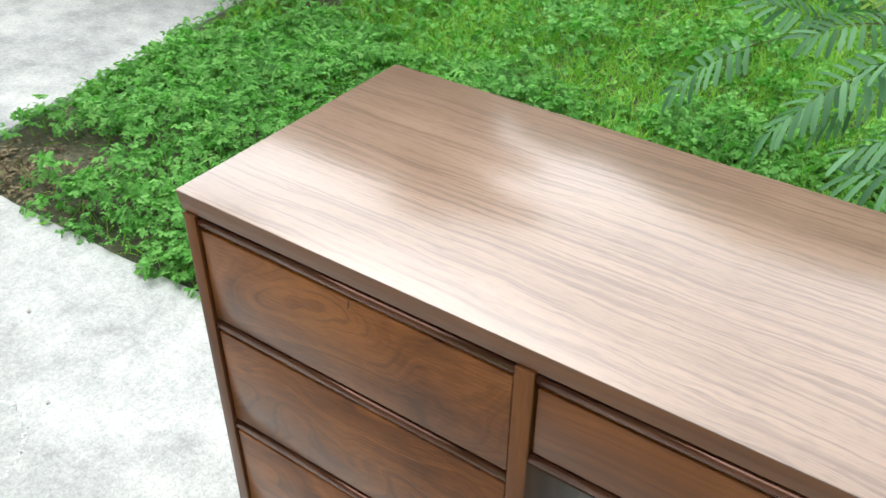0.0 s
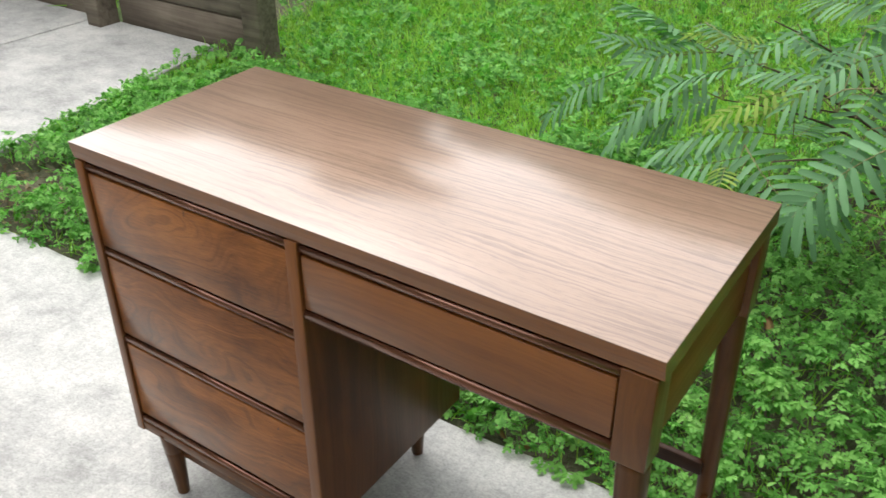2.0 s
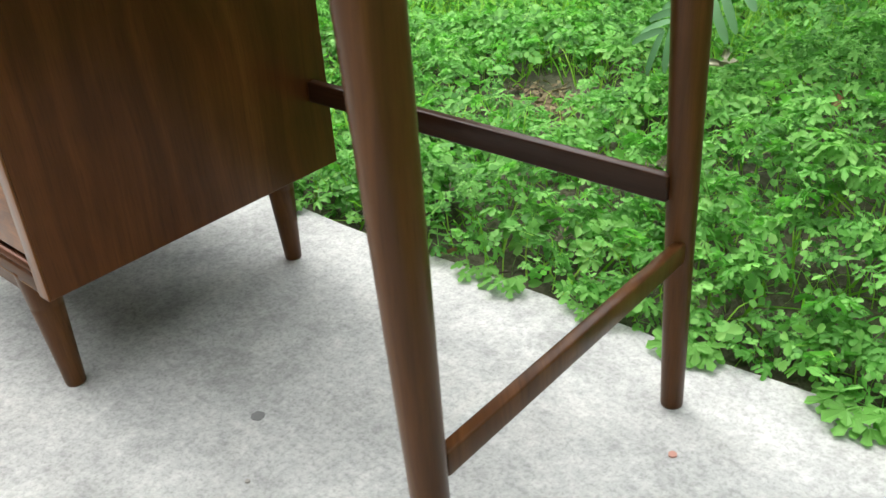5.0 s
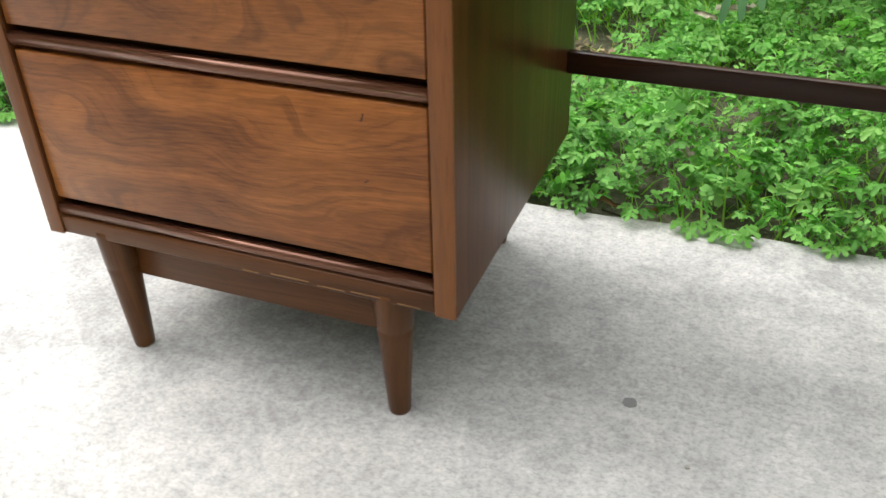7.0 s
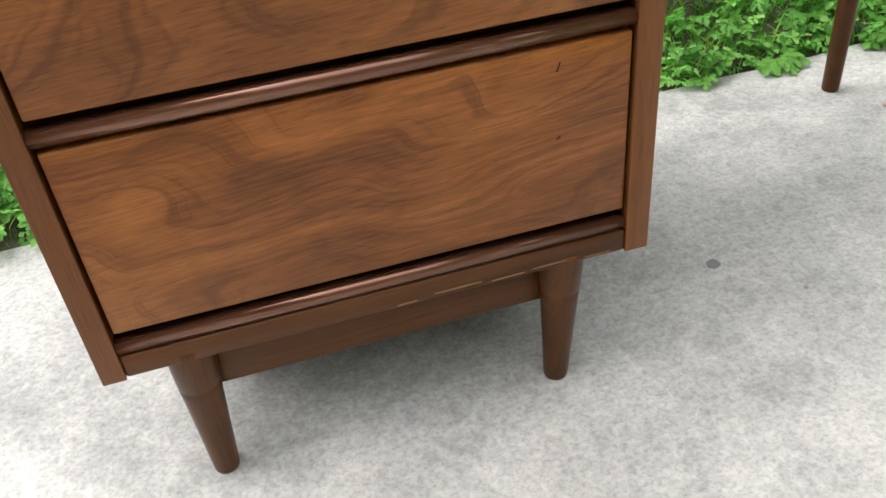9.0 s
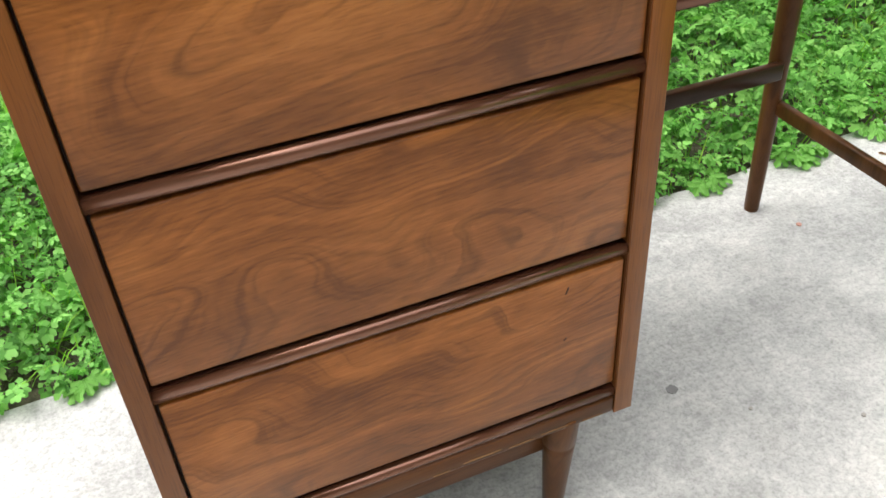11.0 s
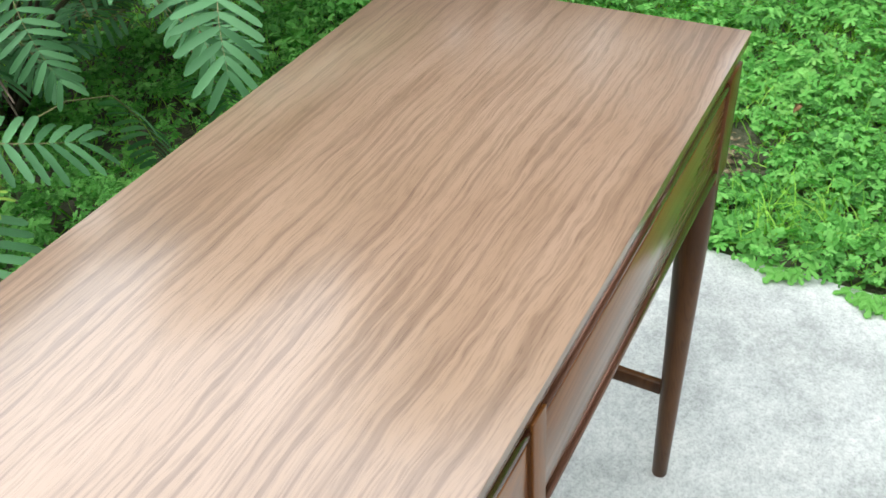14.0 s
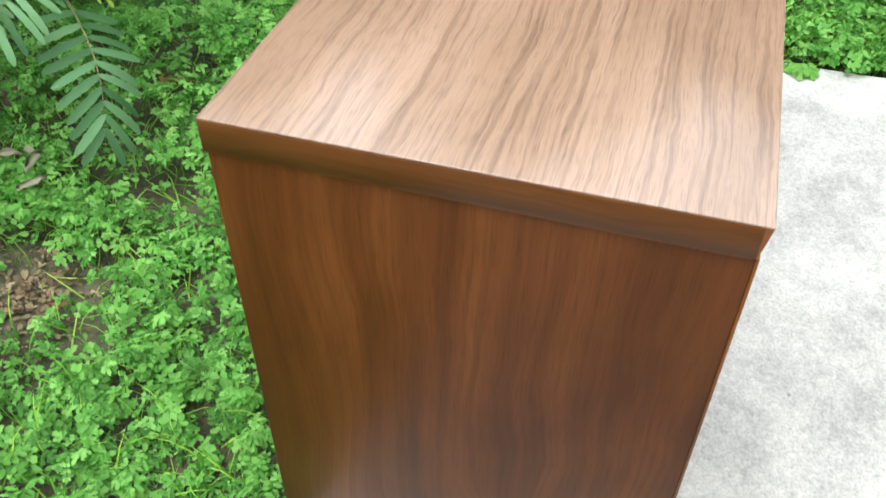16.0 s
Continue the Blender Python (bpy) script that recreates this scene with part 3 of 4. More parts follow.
def shrub():
    root = tagged(new("shrub"), "feathery green mimosa sapling with drooping compound leaves", "shrub")
    rnd = random.Random(11)
    kinds = [feather(s, p, l, w) for s, p, l, w in ((1, 10, 0.22, 0.074), (2, 11, 0.235, 0.070), (3, 9, 0.20, 0.072), (4, 10, 0.215, 0.078))]
    young = feather(9, 9, 0.17, 0.050)
    for me, _ in kinds:
        me.materials.append(frond_mat)
    young[0].materials.append(young_mat)
    base = Vector((1.30, 1.95, -0.03))
    hubs = [Vector(h) for h in ((0.62, 1.42, 0.50), (0.86, 1.22, 0.60), (1.12, 0.92, 0.70), (0.92, 1.62, 0.66), (1.32, 1.12, 0.62), (1.55, 1.05, 0.72), (0.98, 1.32, 0.34), (1.45, 1.45, 0.60), (0.84, 1.08, 0.52), (0.50, 1.72, 0.52), (0.66, 1.62, 0.66), (1.0, 1.85, 0.62), (1.25, 1.75, 0.75), (0.74, 1.18, 0.36))]
    # Upper hubs out of view, made up to carry leaves that shade the shrub.
    crown = [Vector((1.10 + 0.36 * (i % 4) + rnd.uniform(-0.1, 0.1), 1.40 + 0.40 * (i // 4) + rnd.uniform(-0.1, 0.1), rnd.uniform(0.85, 1.05))) for i in range(12)]
    knots, bases = [], []
    for h in hubs + crown:
        mid = base.lerp(h, 0.45) + Vector((0, 0, 0.12))
        pts = [base.lerp(mid, f / 4) for f in range(4)] + [mid.lerp(h, f / 5) + Vector((0, 0, 0.03 * math.sin(math.pi * f / 5))) for f in range(6)]
        knots += pts[3:]
        part("branch", tube(pts, 0.007, 0.0018), twig_mat, root, "thin dark twig")
    # tip and base of the leaves that stand out singly; True: young and yellowish
    pairs = (
        ((0.32, 1.40, 0.33), (0.49, 1.45, 0.48), False), ((0.56, 1.25, 0.47), (0.79, 1.30, 0.49), False),
        ((0.67, 1.33, 0.48), (0.83, 1.41, 0.60), True), ((0.55, 1.20, 0.40), (0.76, 1.22, 0.46), False),
        ((0.96, 0.71, 0.605), (1.10, 0.80, 0.74), False), ((1.30, 1.32, 0.12), (1.16, 1.27, 0.32), False),
        ((1.50, 1.28, 0.12), (1.34, 1.18, 0.30), False), ((0.82, 1.50, 0.65), (0.99, 1.52, 0.76), False),
        ((-0.01, 1.65, 0.25), (0.20, 1.70, 0.40), False), ((1.19, 0.75, 0.62), (1.32, 0.85, 0.73), True),
        ((1.05, 1.00, 0.68), (1.17, 1.13, 0.76), False), ((0.60, 1.03, 0.20), (0.745, 1.17, 0.37), False),
        ((0.956, 1.084, 0.40), (0.74, 1.227, 0.479), False))
    pairs += (
        ((0.44, 1.40, 0.42), (0.62, 1.46, 0.50), False),
        ((0.59, 1.60, 0.57), (0.76, 1.72, 0.63), False), ((0.18, 1.72, 0.52), (0.36, 1.80, 0.46), False),
        ((0.50, 1.60, 0.62), (0.64, 1.72, 0.56), True), ((0.83, 1.20, 0.66), (1.00, 1.31, 0.73), False),
        ((1.00, 0.78, 0.56), (1.03, 0.86, 0.72), False))
    pairs += (
        
        ((0.73, 1.058, 0.426), (0.71, 1.211, 0.434), True),
        ((1.30, 1.03, 0.42), (1.32, 1.21, 0.44), False),
        ((0.95, 1.10, 0.53), (0.99, 1.20, 0.68), False))
    pairs += (
        ((0.22, 1.75, 0.62), (0.40, 1.80, 0.50), False), ((0.30, 1.62, 0.66), (0.44, 1.76, 0.50), False),
        ((0.42, 1.62, 0.62), (0.58, 1.74, 0.56), True),
        ((0.40, 1.30, 0.48), (0.60, 1.42, 0.56), False),
        ((0.50, 1.38, 0.56), (0.70, 1.46, 0.60), False),
        
        ((0.62, 1.20, 0.54), (0.80, 1.32, 0.60), True), ((0.36, 1.50, 0.54), (0.52, 1.62, 0.55), False))

    def put(tip, base_, kind):
        tip, at = Vector(tip), Vector(base_)
        y = (tip - at).normalized()
        far = (tip - at).length
        zed = Vector((rnd.uniform(-0.35, 0.35), rnd.uniform(-0.45, 0.15), 1))
        x = y.cross(zed).normalized()
        m = Matrix((x, y, x.cross(y))).transposed().to_4x4() @ Matrix.Scale(min(1.15, max(0.80, far / 0.215)), 4)
        m.translation = at
        bases.append(at)
        leaf_ob = new("leaf", kind[0])
        leaf_ob.parent, leaf_ob.matrix_world = root, m
        stalk = new("stalk", kind[1])
        stalk.parent = leaf_ob

    for i, (tip, at, new_growth) in enumerate(pairs):
        put(tip, at, young if new_growth else kinds[i % 4])
    for i in range(34):
        h = hubs[i % len(hubs)]
        along = base.lerp(h, rnd.uniform(0.55, 1.0)) + Vector((rnd.uniform(-0.06, 0.06), rnd.uniform(-0.06, 0.06), rnd.uniform(0.0, 0.10)))
        a = rnd.uniform(0, 2 * math.pi)
        tip = along + Vector((math.cos(a) * 0.2, math.sin(a) * 0.2, rnd.uniform(-0.07, 0.05)))
        if tip.y < 0.78 or tip.z < (0.36 if tip.x > 0.9 else 0.12) or tip.x < 0.4 or (tip.x < 1.35 and tip.y < 1.30):
            continue
        put(tip, along, young if rnd.random() < 0.08 else kinds[i % 4])
    # Extra leaves overhead, added to darken the inside of the shrub.
    for i in range(36):
        at = Vector((rnd.uniform(0.90, 1.55), rnd.uniform(1.28, 1.85), rnd.uniform(0.72, 0.96)))
        a = rnd.uniform(0, 2 * math.pi)
        put(at + Vector((math.cos(a) * 0.2, math.sin(a) * 0.2, rnd.uniform(-0.08, 0.03))), at, kinds[i % 4])
    for i in range(60):
        at = Vector((rnd.uniform(1.10, 1.80), rnd.uniform(1.55, 2.10), rnd.uniform(0.28, 0.46)))
        a = rnd.uniform(0, 2 * math.pi)
        put(at + Vector((math.cos(a) * 0.2, math.sin(a) * 0.2, rnd.uniform(-0.06, 0.03))), at, kinds[i % 4])
    # Unseen top leaves, made up to cast shade on the ones below.
    for i in range(230):
        at = Vector((rnd.uniform(1.10, 2.3), rnd.uniform(1.35, 2.5), rnd.uniform(0.85, 1.12)))
        a = rnd.uniform(0, 2 * math.pi)
        put(at + Vector((math.cos(a) * 0.2, math.sin(a) * 0.2, rnd.uniform(-0.10, 0.03))), at, kinds[i % 4])
    sprays = bmesh.new()
    for at in bases:
        near = min(knots, key=lambda k: (k - at).length)
        side = (at - near).orthogonal().normalized()
        other = (at - near).normalized().cross(side)
        bend = near.lerp(at, 0.5) + Vector((0, 0, 0.02))
        rings = [[sprays.verts.new(p + (side * math.cos(a) + other * math.sin(a)) * r) for a in (0, 2.1, 4.2)] for p, r in ((near, 0.0022), (bend, 0.0017), (at, 0.0013))]
        for lo, hi in zip(rings, rings[1:]):
            for j in range(3):
                sprays.faces.new((lo[j], lo[(j + 1) % 3], hi[(j + 1) % 3], hi[j]))
    tagged(part("twig_spray", sprays, rachis_mat, root), "thin green leaf stalks", kind="stuff")


shrub()

# ---- weeds and grass ----
rng = np.random.default_rng(5)


def leaflet():
    """Outline fans of small leaves: verts (k, 3) and triangles, about 1 unit long, base at the origin, lying along y."""
    tri = []
    verts = []

    def fan(center, ang, length, width, lift):
        c, s = math.cos(ang), math.sin(ang)
        o = len(verts)
        shape = ((0, 0, 0), (0.42, 0.38, lift), (0.50, 0.72, lift * 1.2), (0.22, 1.0, lift * 0.7), (0, 0.9, 0.02), (-0.22, 1.0, lift * 0.7), (-0.50, 0.72, lift * 1.2), (-0.42, 0.38, lift))
        for x, y, z in shape:
            x, y = x * width, y * length
            verts.append((center[0] + c * x + s * y, center[1] - s * x + c * y, center[2] + z * length))
        for j in range(1, 7):
            tri.append((o, o + j, o + j + 1))

    return verts, tri, fan


def clover():
    v, t, fan = leaflet()
    for a in (-2.05, 0.0, 2.05):
        fan((0.04 * math.sin(a), 0.04 * math.cos(a), 0), a, 0.55, 0.55, 0.14)
    return np.array(v), t


def lobed():
    """A parsley-like leaf: seven cut lobes along a short stalk."""
    v, t = [], []

    def lobe(y0, ang, length, width, z0):
        c, q, o = math.cos(ang), math.sin(ang), len(v)
        for x, y, z in ((0, 0, 0), (0.5 * width, 0.52 * length, 0.10 * length), (0.16 * width, length, 0.02), (-0.16 * width, length, 0.02), (-0.5 * width, 0.52 * length, 0.10 * length)):
            v.append((c * x + q * y, y0 - q * x + c * y, z0 + z))
        t.extend(((o, o + 1, o + 2), (o, o + 2, o + 3), (o, o + 3, o + 4)))

    lobe(0.60, 0.0, 0.42, 0.36, 0.06)
    for y0, ang, length in ((0.58, 0.75, 0.40), (0.38, 0.95, 0.40), (0.16, 1.1, 0.32)):
        for side in (-1, 1):
            lobe(y0, side * ang, length, 0.28, 0.05 * y0)
    return np.array(v), t


def oval():
    v, t, fan = leaflet()
    fan((0, 0, 0), 0.0, 1.0, 0.62, 0.12)
    fan((0, 0, 0), 2.6, 0.8, 0.5, 0.12)
    return np.array(v), t


def blade():
    v = np.array([(-0.02, 0, 0), (0.02, 0, 0), (-0.016, 0.10, 0.42), (0.016, 0.10, 0.42), (-0.010, 0.28, 0.74), (0.010, 0.28, 0.74), (0, 0.58, 0.92)], float)
    return v, [(0, 1, 3), (0, 3, 2), (2, 3, 5), (2, 5, 4), (4, 5, 6)]


def scatter(name, template, place, size, tilt, material, label, category):
    """One mesh of many copies of a small leaf, each turned, tilted and sized at random."""
    v, t = template
    n, k = len(place), len(v)
    yaw = rng.uniform(0, 2 * np.pi, n)
    a, b = rng.normal(0, tilt, n), rng.normal(0, tilt, n)
    p = v[None] * size[:, None, None]
    y, z = p[..., 1] * np.cos(a)[:, None] - p[..., 2] * np.sin(a)[:, None], p[..., 1] * np.sin(a)[:, None] + p[..., 2] * np.cos(a)[:, None]
    x, z = p[..., 0] * np.cos(b)[:, None] + z * np.sin(b)[:, None], -p[..., 0] * np.sin(b)[:, None] + z * np.cos(b)[:, None]
    x, y = x * np.cos(yaw)[:, None] - y * np.sin(yaw)[:, None], x * np.sin(yaw)[:, None] + y * np.cos(yaw)[:, None]
    co = np.stack([x, y, z], -1) + place[:, None]
    tris = (np.array(t)[None] + (np.arange(n) * k)[:, None, None]).reshape(-1, 3)
    me = bpy.data.meshes.new(name)
    me.vertices.add(n * k)
    me.vertices.foreach_set("co", co.astype(np.float32).ravel())
    me.loops.add(len(tris) * 3)
    me.loops.foreach_set("vertex_index", tris.astype(np.int32).ravel())
    me.polygons.add(len(tris))
    me.polygons.foreach_set("loop_start", np.arange(0, len(tris) * 3, 3, dtype=np.int32))
    me.polygons.foreach_set("loop_total", np.full(len(tris), 3, dtype=np.int32))
    me.update(calc_edges=True)
    me.materials.append(material)
    return tagged(new(name, me), label, category, kind="stuff")


def waves(x, y, s, seed):
    """Smooth rolling values between about -1 and 1."""
    r = np.random.default_rng(seed)
    out = np.zeros_like(x)
    for i in range(7):
        ang, ph, f = r.uniform(0, 6.28), r.uniform(0, 6.28), s * r.uniform(0.6, 1.9)
        out += np.sin((x * np.cos(ang) + y * np.sin(ang)) * f + ph)
    return out / 3.2


def inside_bed(x, y, over):
    """How far (m) a spot lies inside the planted ground; below zero on the slabs."""
    rear = y - (0.441 + 0.029 * (x + 1.67))
    left = x - (-1.63 - 0.17 * (y - 0.455))
    right = x - 1.560
    return np.maximum(np.minimum(rear, left), right) + over


# The last two thin the weeds below the shrub to deepen its shade.
BARE = ((-1.58, 0.50, 0.24), (-1.48, 0.55, 0.42), (0.36, 1.11, 0.18), (1.88, 0.20, 0.15), (1.0, 1.5, 0.50), (1.55, 1.80, 0.55))


def spots(count, reach, seed):
    """Random spots on the planted ground, dense near the desk and thinner far off."""
    x, y = rng.uniform(-2.8, 3.6, count), rng.uniform(-1.8, 5.2, count)
    d = np.hypot(np.maximum(np.abs(x - 0.2) - 1.3, 0), np.maximum(np.abs(y - 0.6) - 0.6, 0))
    keep = rng.uniform(0, 1, count) < np.clip(1.15 - d / reach, 0.10, 1) ** 1.6
    fringe = 0.012 + 0.022 * waves(x, y, 24, seed + 3)
    keep &= np.minimum(np.minimum(x + 2.8, 3.6 - x), np.minimum(y + 1.8, 5.2 - y)) > 0.9 * rng.uniform(0, 1, count) ** 1.5
    inner = inside_bed(x, y, 0.0)
    keep &= inner - 0.004 + fringe > 0
    keep &= ~((y > 1.97) & (y < 2.15) & (x < -1.5))
    for bx, by, r in BARE:
        f = np.hypot(x - bx, y - by) / r + 0.35 * waves(x, y, 18, 8)
        keep &= rng.uniform(0, 1, count) < np.clip((f - 0.35) / 0.9, 0.62 if r >= 0.50 else 0.01, 1)
    return x[keep], y[keep], inner[keep], d[keep]


def tallness(x, y, inner):
    """The height of the weeds over the ground."""
    h = 0.078 + 0.036 * waves(x, y, 5, 31) + 0.022 * waves(x, y, 13, 32)
    h += 0.085 * np.exp(-((x + 1.0) ** 2 / 0.5 + (y - 0.95) ** 2 / 0.35))
    h += 0.10 * np.exp(-((x - 1.05) ** 2 / 0.16 + (y - 1.15) ** 2 / 0.10))
    h += 0.040 * np.clip((x - 1.6) / 0.5, 0, 1)
    return np.clip(h, 0.022, 0.22) * np.clip(0.50 + inner / 0.10, 0.45, 1)


def weeds(name, template, count, reach, lo, hi, tilt, material, label, seed, low=0.0):
    x, y, inner, d = spots(count, reach, seed)
    keep = waves(x, y, 4.0, seed) + rng.normal(0, 0.5, len(x)) > low
    x, y, inner, d = x[keep], y[keep], inner[keep], d[keep]
    z = tallness(x, y, inner) * rng.uniform(0.15, 1.0, len(x)) ** 0.7 - np.where(inner > 0.015, 0.025, -0.004)
    size = rng.uniform(lo, hi, len(x)) * (1 + 0.28 * np.clip(d, 0, 4))
    return scatter(name, template, np.stack([x, y, z], -1), size, tilt, material, label, "weeds")


def rosette(seed, leaves=5, fan=2 * math.pi):
    """A small herb: leaves that arch out from the middle, each with a stalk, two pairs of jagged leaflets and a larger one at the tip."""
    rnd = random.Random(seed)
    v, t = [], []
    edge = ((0.15, 0.20), (0.36, 0.46), (0.19, 0.54), (0.26, 0.84), (0.0, 1.0), (-0.26, 0.84), (-0.19, 0.54), (-0.36, 0.46), (-0.15, 0.20))
    for i in range(leaves):
        turn = fan * ((i + 0.5 + rnd.uniform(-0.35, 0.35)) / leaves - 0.5)
        c, q = math.cos(turn), math.sin(turn)
        reach, rise = rnd.uniform(0.5, 1.05), rnd.uniform(0.7, 1.5)
        fall, twist = rise * rnd.uniform(0.45, 0.85), rnd.uniform(-0.5, 0.5)
        line = lambda f: (reach * f, rise * f - fall * f * f)
        put = lambda along, side, high: v.append((c * along - q * side, q * along + c * side, high + twist * side))
        knots = []
        for f in (0.0, 0.45, 0.80):
            knots.append(len(v))
            along, high = line(f)
            put(along, 0.018, high), put(along, -0.018, high)
        for lo, hi in zip(knots, knots[1:]):
            t.extend(((lo, hi, hi + 1), (lo, hi + 1, lo + 1)))
        for k, f, size, side in ((1, 0.45, 0.40, -1), (1, 0.45, 0.40, 1), (2, 0.80, 0.42, -1), (2, 0.80, 0.42, 1), (2, 0.80, 0.52, 0)):
            along, high = line(f)
            size *= rnd.uniform(0.85, 1.15)
            lean = side * rnd.uniform(0.75, 1.2)
            lc, ls, lift, curl, o = math.cos(lean), math.sin(lean), rnd.uniform(-0.35, 0.35), rnd.uniform(0.1, 0.6), len(v)
            for x, y in edge:
                put(along + size * (lc * y - ls * x), size * (ls * y + lc * x), high + size * (0.35 * abs(x) + lift * y - curl * y * y))
            root = knots[k] + (1 if side < 0 else 0)
            t.extend((root, o + j, o + j + 1) for j in range(8))
    return np.array(v), t


def herbs(count, seed, lo, hi, material, label):
    """Whole small plants over the ground that the desk stands beside."""
    x, y, inner, d = spots(count, 3.4, seed)
    off = np.hypot(np.maximum(np.abs(x - 2.3) - 0.9, 0), np.maximum(np.abs(y - 0.2) - 1.3, 0))
    keep = ((d < 0.75) | (off < 0.1)) & (inner > np.where(x < 0.0, -0.012, 0.004))
    x, y, inner, d = x[keep], y[keep], inner[keep], d[keep]
    size = rng.uniform(lo, hi, len(x)) * (1 + 0.3 * d)
    z = np.maximum(tallness(x, y, inner) * rng.uniform(0.55, 1.0, len(x)) - 0.040, np.where(inner > 0.015, -0.020, 0.001))
    return scatter("herb", rosette(seed), np.stack([x, y, z], -1), size, 0.30, material, label, "weeds")


herbs(18500, 22, 0.019, 0.034, weed_mat, "lush green parsley-like weeds spilling over the slab edge")
herbs(15000, 25, 0.023, 0.041, weed_mat, "lush green weeds with toothed leaflets in arching tufts")
herbs(5000, 26, 0.028, 0.048, broad_mat, "broad light green weeds with lobed leaflets")
weeds("clover", clover(), 34000, 3.4, 0.008, 0.016, 0.45, weed_mat, "dense bright green clover leaves over the bed", 21, -0.25)
weeds("low_herb", lobed(), 58000, 4.2, 0.022, 0.048, 0.55, weed_mat, "small cut leaves of green weeds low in the bed", 27, -0.35)
weeds("chickweed", oval(), 60000, 3.4, 0.012, 0.022, 0.6, broad_mat, "small light green chickweed leaves", 23, 0.0)


def lawn():
    x, y, inner, d = spots(300000, 5.0, 41)
    mask = 0.30 + 0.75 * np.clip((y - 1.1) / 0.6, 0, 1) * np.clip((1.0 - x) / 0.5, 0.25, 1) + 0.5 * (x > 1.6) * (y < 0.9)
    keep = (rng.uniform(0, 1, len(x)) < mask * 0.75) & (inner > 0.02)
    x, y, d = x[keep], y[keep], d[keep]
    size = rng.uniform(0.045, 0.11, len(x)) * (1 + 0.15 * np.clip(d, 0, 4))
    return scatter("grass", blade(), np.stack([x, y, np.full(len(x), -0.03)], -1), size, 0.45, grass_mat, "light green grass blades between the weeds", "grass")


lawn()


def far_lawn():
    """Coarser tufts over the rest of the yard."""
    x, y = rng.uniform(-8.8, 8.8, 62000), rng.uniform(-4.2, 10.0, 62000)
    keep = ((x > 1.62) | ((y > 2.2) & (x < 1.62))) & ~((x < 3.1) & (y < 4.7) & (y > -1.3) & (x > -2.7))
    x, y = x[keep], y[keep]
    return scatter("far_grass", blade(), np.stack([x, y, np.full(len(x), -0.04)], -1), rng.uniform(0.16, 0.34, len(x)), 0.7, grass_mat, "rough green grass over the rest of the yard", "grass")


far_lawn()


def litter():
    """Dry scraps on the bare spots."""
    at = [(bx + rng.normal(0, r * 0.42), by + rng.normal(0, r * 0.30)) for bx, by, r in BARE if r < 0.45 for _ in range(int(1300 * r))]
    at = np.array([(x, y, -0.016 + rng.uniform(0, 0.010)) for x, y in at if inside_bed(np.array(x), np.array(y), 0) > 0.01])
    return scatter("litter", oval(), at, rng.uniform(0.006, 0.022, len(at)), 0.35, straw_mat, "pale dry leaf scraps on bare soil", "litter")


litter()


# ---- small things on the ground ----
def dead_leaf(x, y, z, size, turn, seed):
    rnd = random.Random(seed)
    b = bmesh.new()
    rows = []
    for i in range(7):
        f = i / 6
        w = size * 0.17 * math.sin(math.pi * min(0.97, 0.06 + f * 0.9)) * rnd.uniform(0.85, 1.1)
        rows.append([b.verts.new((-w, size * (f - 0.5), size * (0.16 * rnd.random() + 0.08 * f * f))), b.verts.new((0, size * (f - 0.5), 0.0)), b.verts.new((w, size * (f - 0.5), size * 0.22 * rnd.random()))])
    for lo, hi in zip(rows, rows[1:]):
        for j in (0, 1):
            b.faces.new((lo[j], lo[j + 1], hi[j + 1], hi[j])).smooth = True
    bmesh.ops.solidify(b, geom=b.faces[:], thickness=0.0008)
    ob = part("fallen_leaf", b, dead_mat)
    ob.matrix_world = pose(x, y, z, 0, 0, turn)
    return tagged(ob, "curled dry orange-brown leaf among the weeds", "leaf", "fallen leaves")


def withered(x, y, z, size, turn, seed):
    ob = dead_leaf(x, y, z, size, turn, seed)
    ob.data.materials[0] = pale_mat
    return tagged(ob, "pale withered leaf hanging among the weeds", "leaf", "fallen leaves")


for i, (x, y, z, s, a) in enumerate(((0.62, 1.32, 0.066, 0.060, 20), (0.61, 1.25, 0.070, 0.068, 100), (0.56, 1.22, 0.062, 0.060, 60), (0.64, 1.28, 0.068, 0.050, 150))):
    withered(x, y, z, s, a, 40 + i)
for i, (x, y, z, s, a) in enumerate(((0.905, 1.09, 0.105, 0.07, 20), (0.515, 0.520, 0.006, 0.050, 60), (0.58, 0.512, 0.004, 0.040, 130), (1.30, 0.44, 0.001, 0.018, 40), (2.05, 0.05, 0.07, 0.05, 80), (0.36, 1.05, -0.02, 0.06, 10), (-1.58, 0.55, -0.010, 0.085, 25))):
    dead_leaf(x, y, z, s, a, i)


def twig(x, y, z, size, turn, seed):
    r = random.Random(seed)
    pts = [(size * (f - 0.5), r.uniform(-0.06, 0.06) * size, 0.003 + r.uniform(0, 0.05) * size) for f in (0, 0.25, 0.5, 0.75, 1.0)]
    ob = part("twig", tube(pts, 0.0022, 0.0011, 5), twig_mat)
    ob.matrix_world = pose(x, y, z, 0, 0, turn)
    return tagged(ob, "thin dry brown twig at the slab edge", "twig", "dry twigs")


for i, (x, y, s, a) in enumerate(((0.60, 0.507, 0.10, 8), (0.68, 0.512, 0.08, -10), (0.76, 0.511, 0.11, 5), (0.64, 0.522, 0.07, 30), (0.86, 0.515, 0.07, 15), (0.55, 0.515, 0.08, -15), (1.05, 0.522, 0.06, 12), (1.30, 0.528, 0.07, -6))):
    twig(x, y, -0.014, s, a, 80 + i)


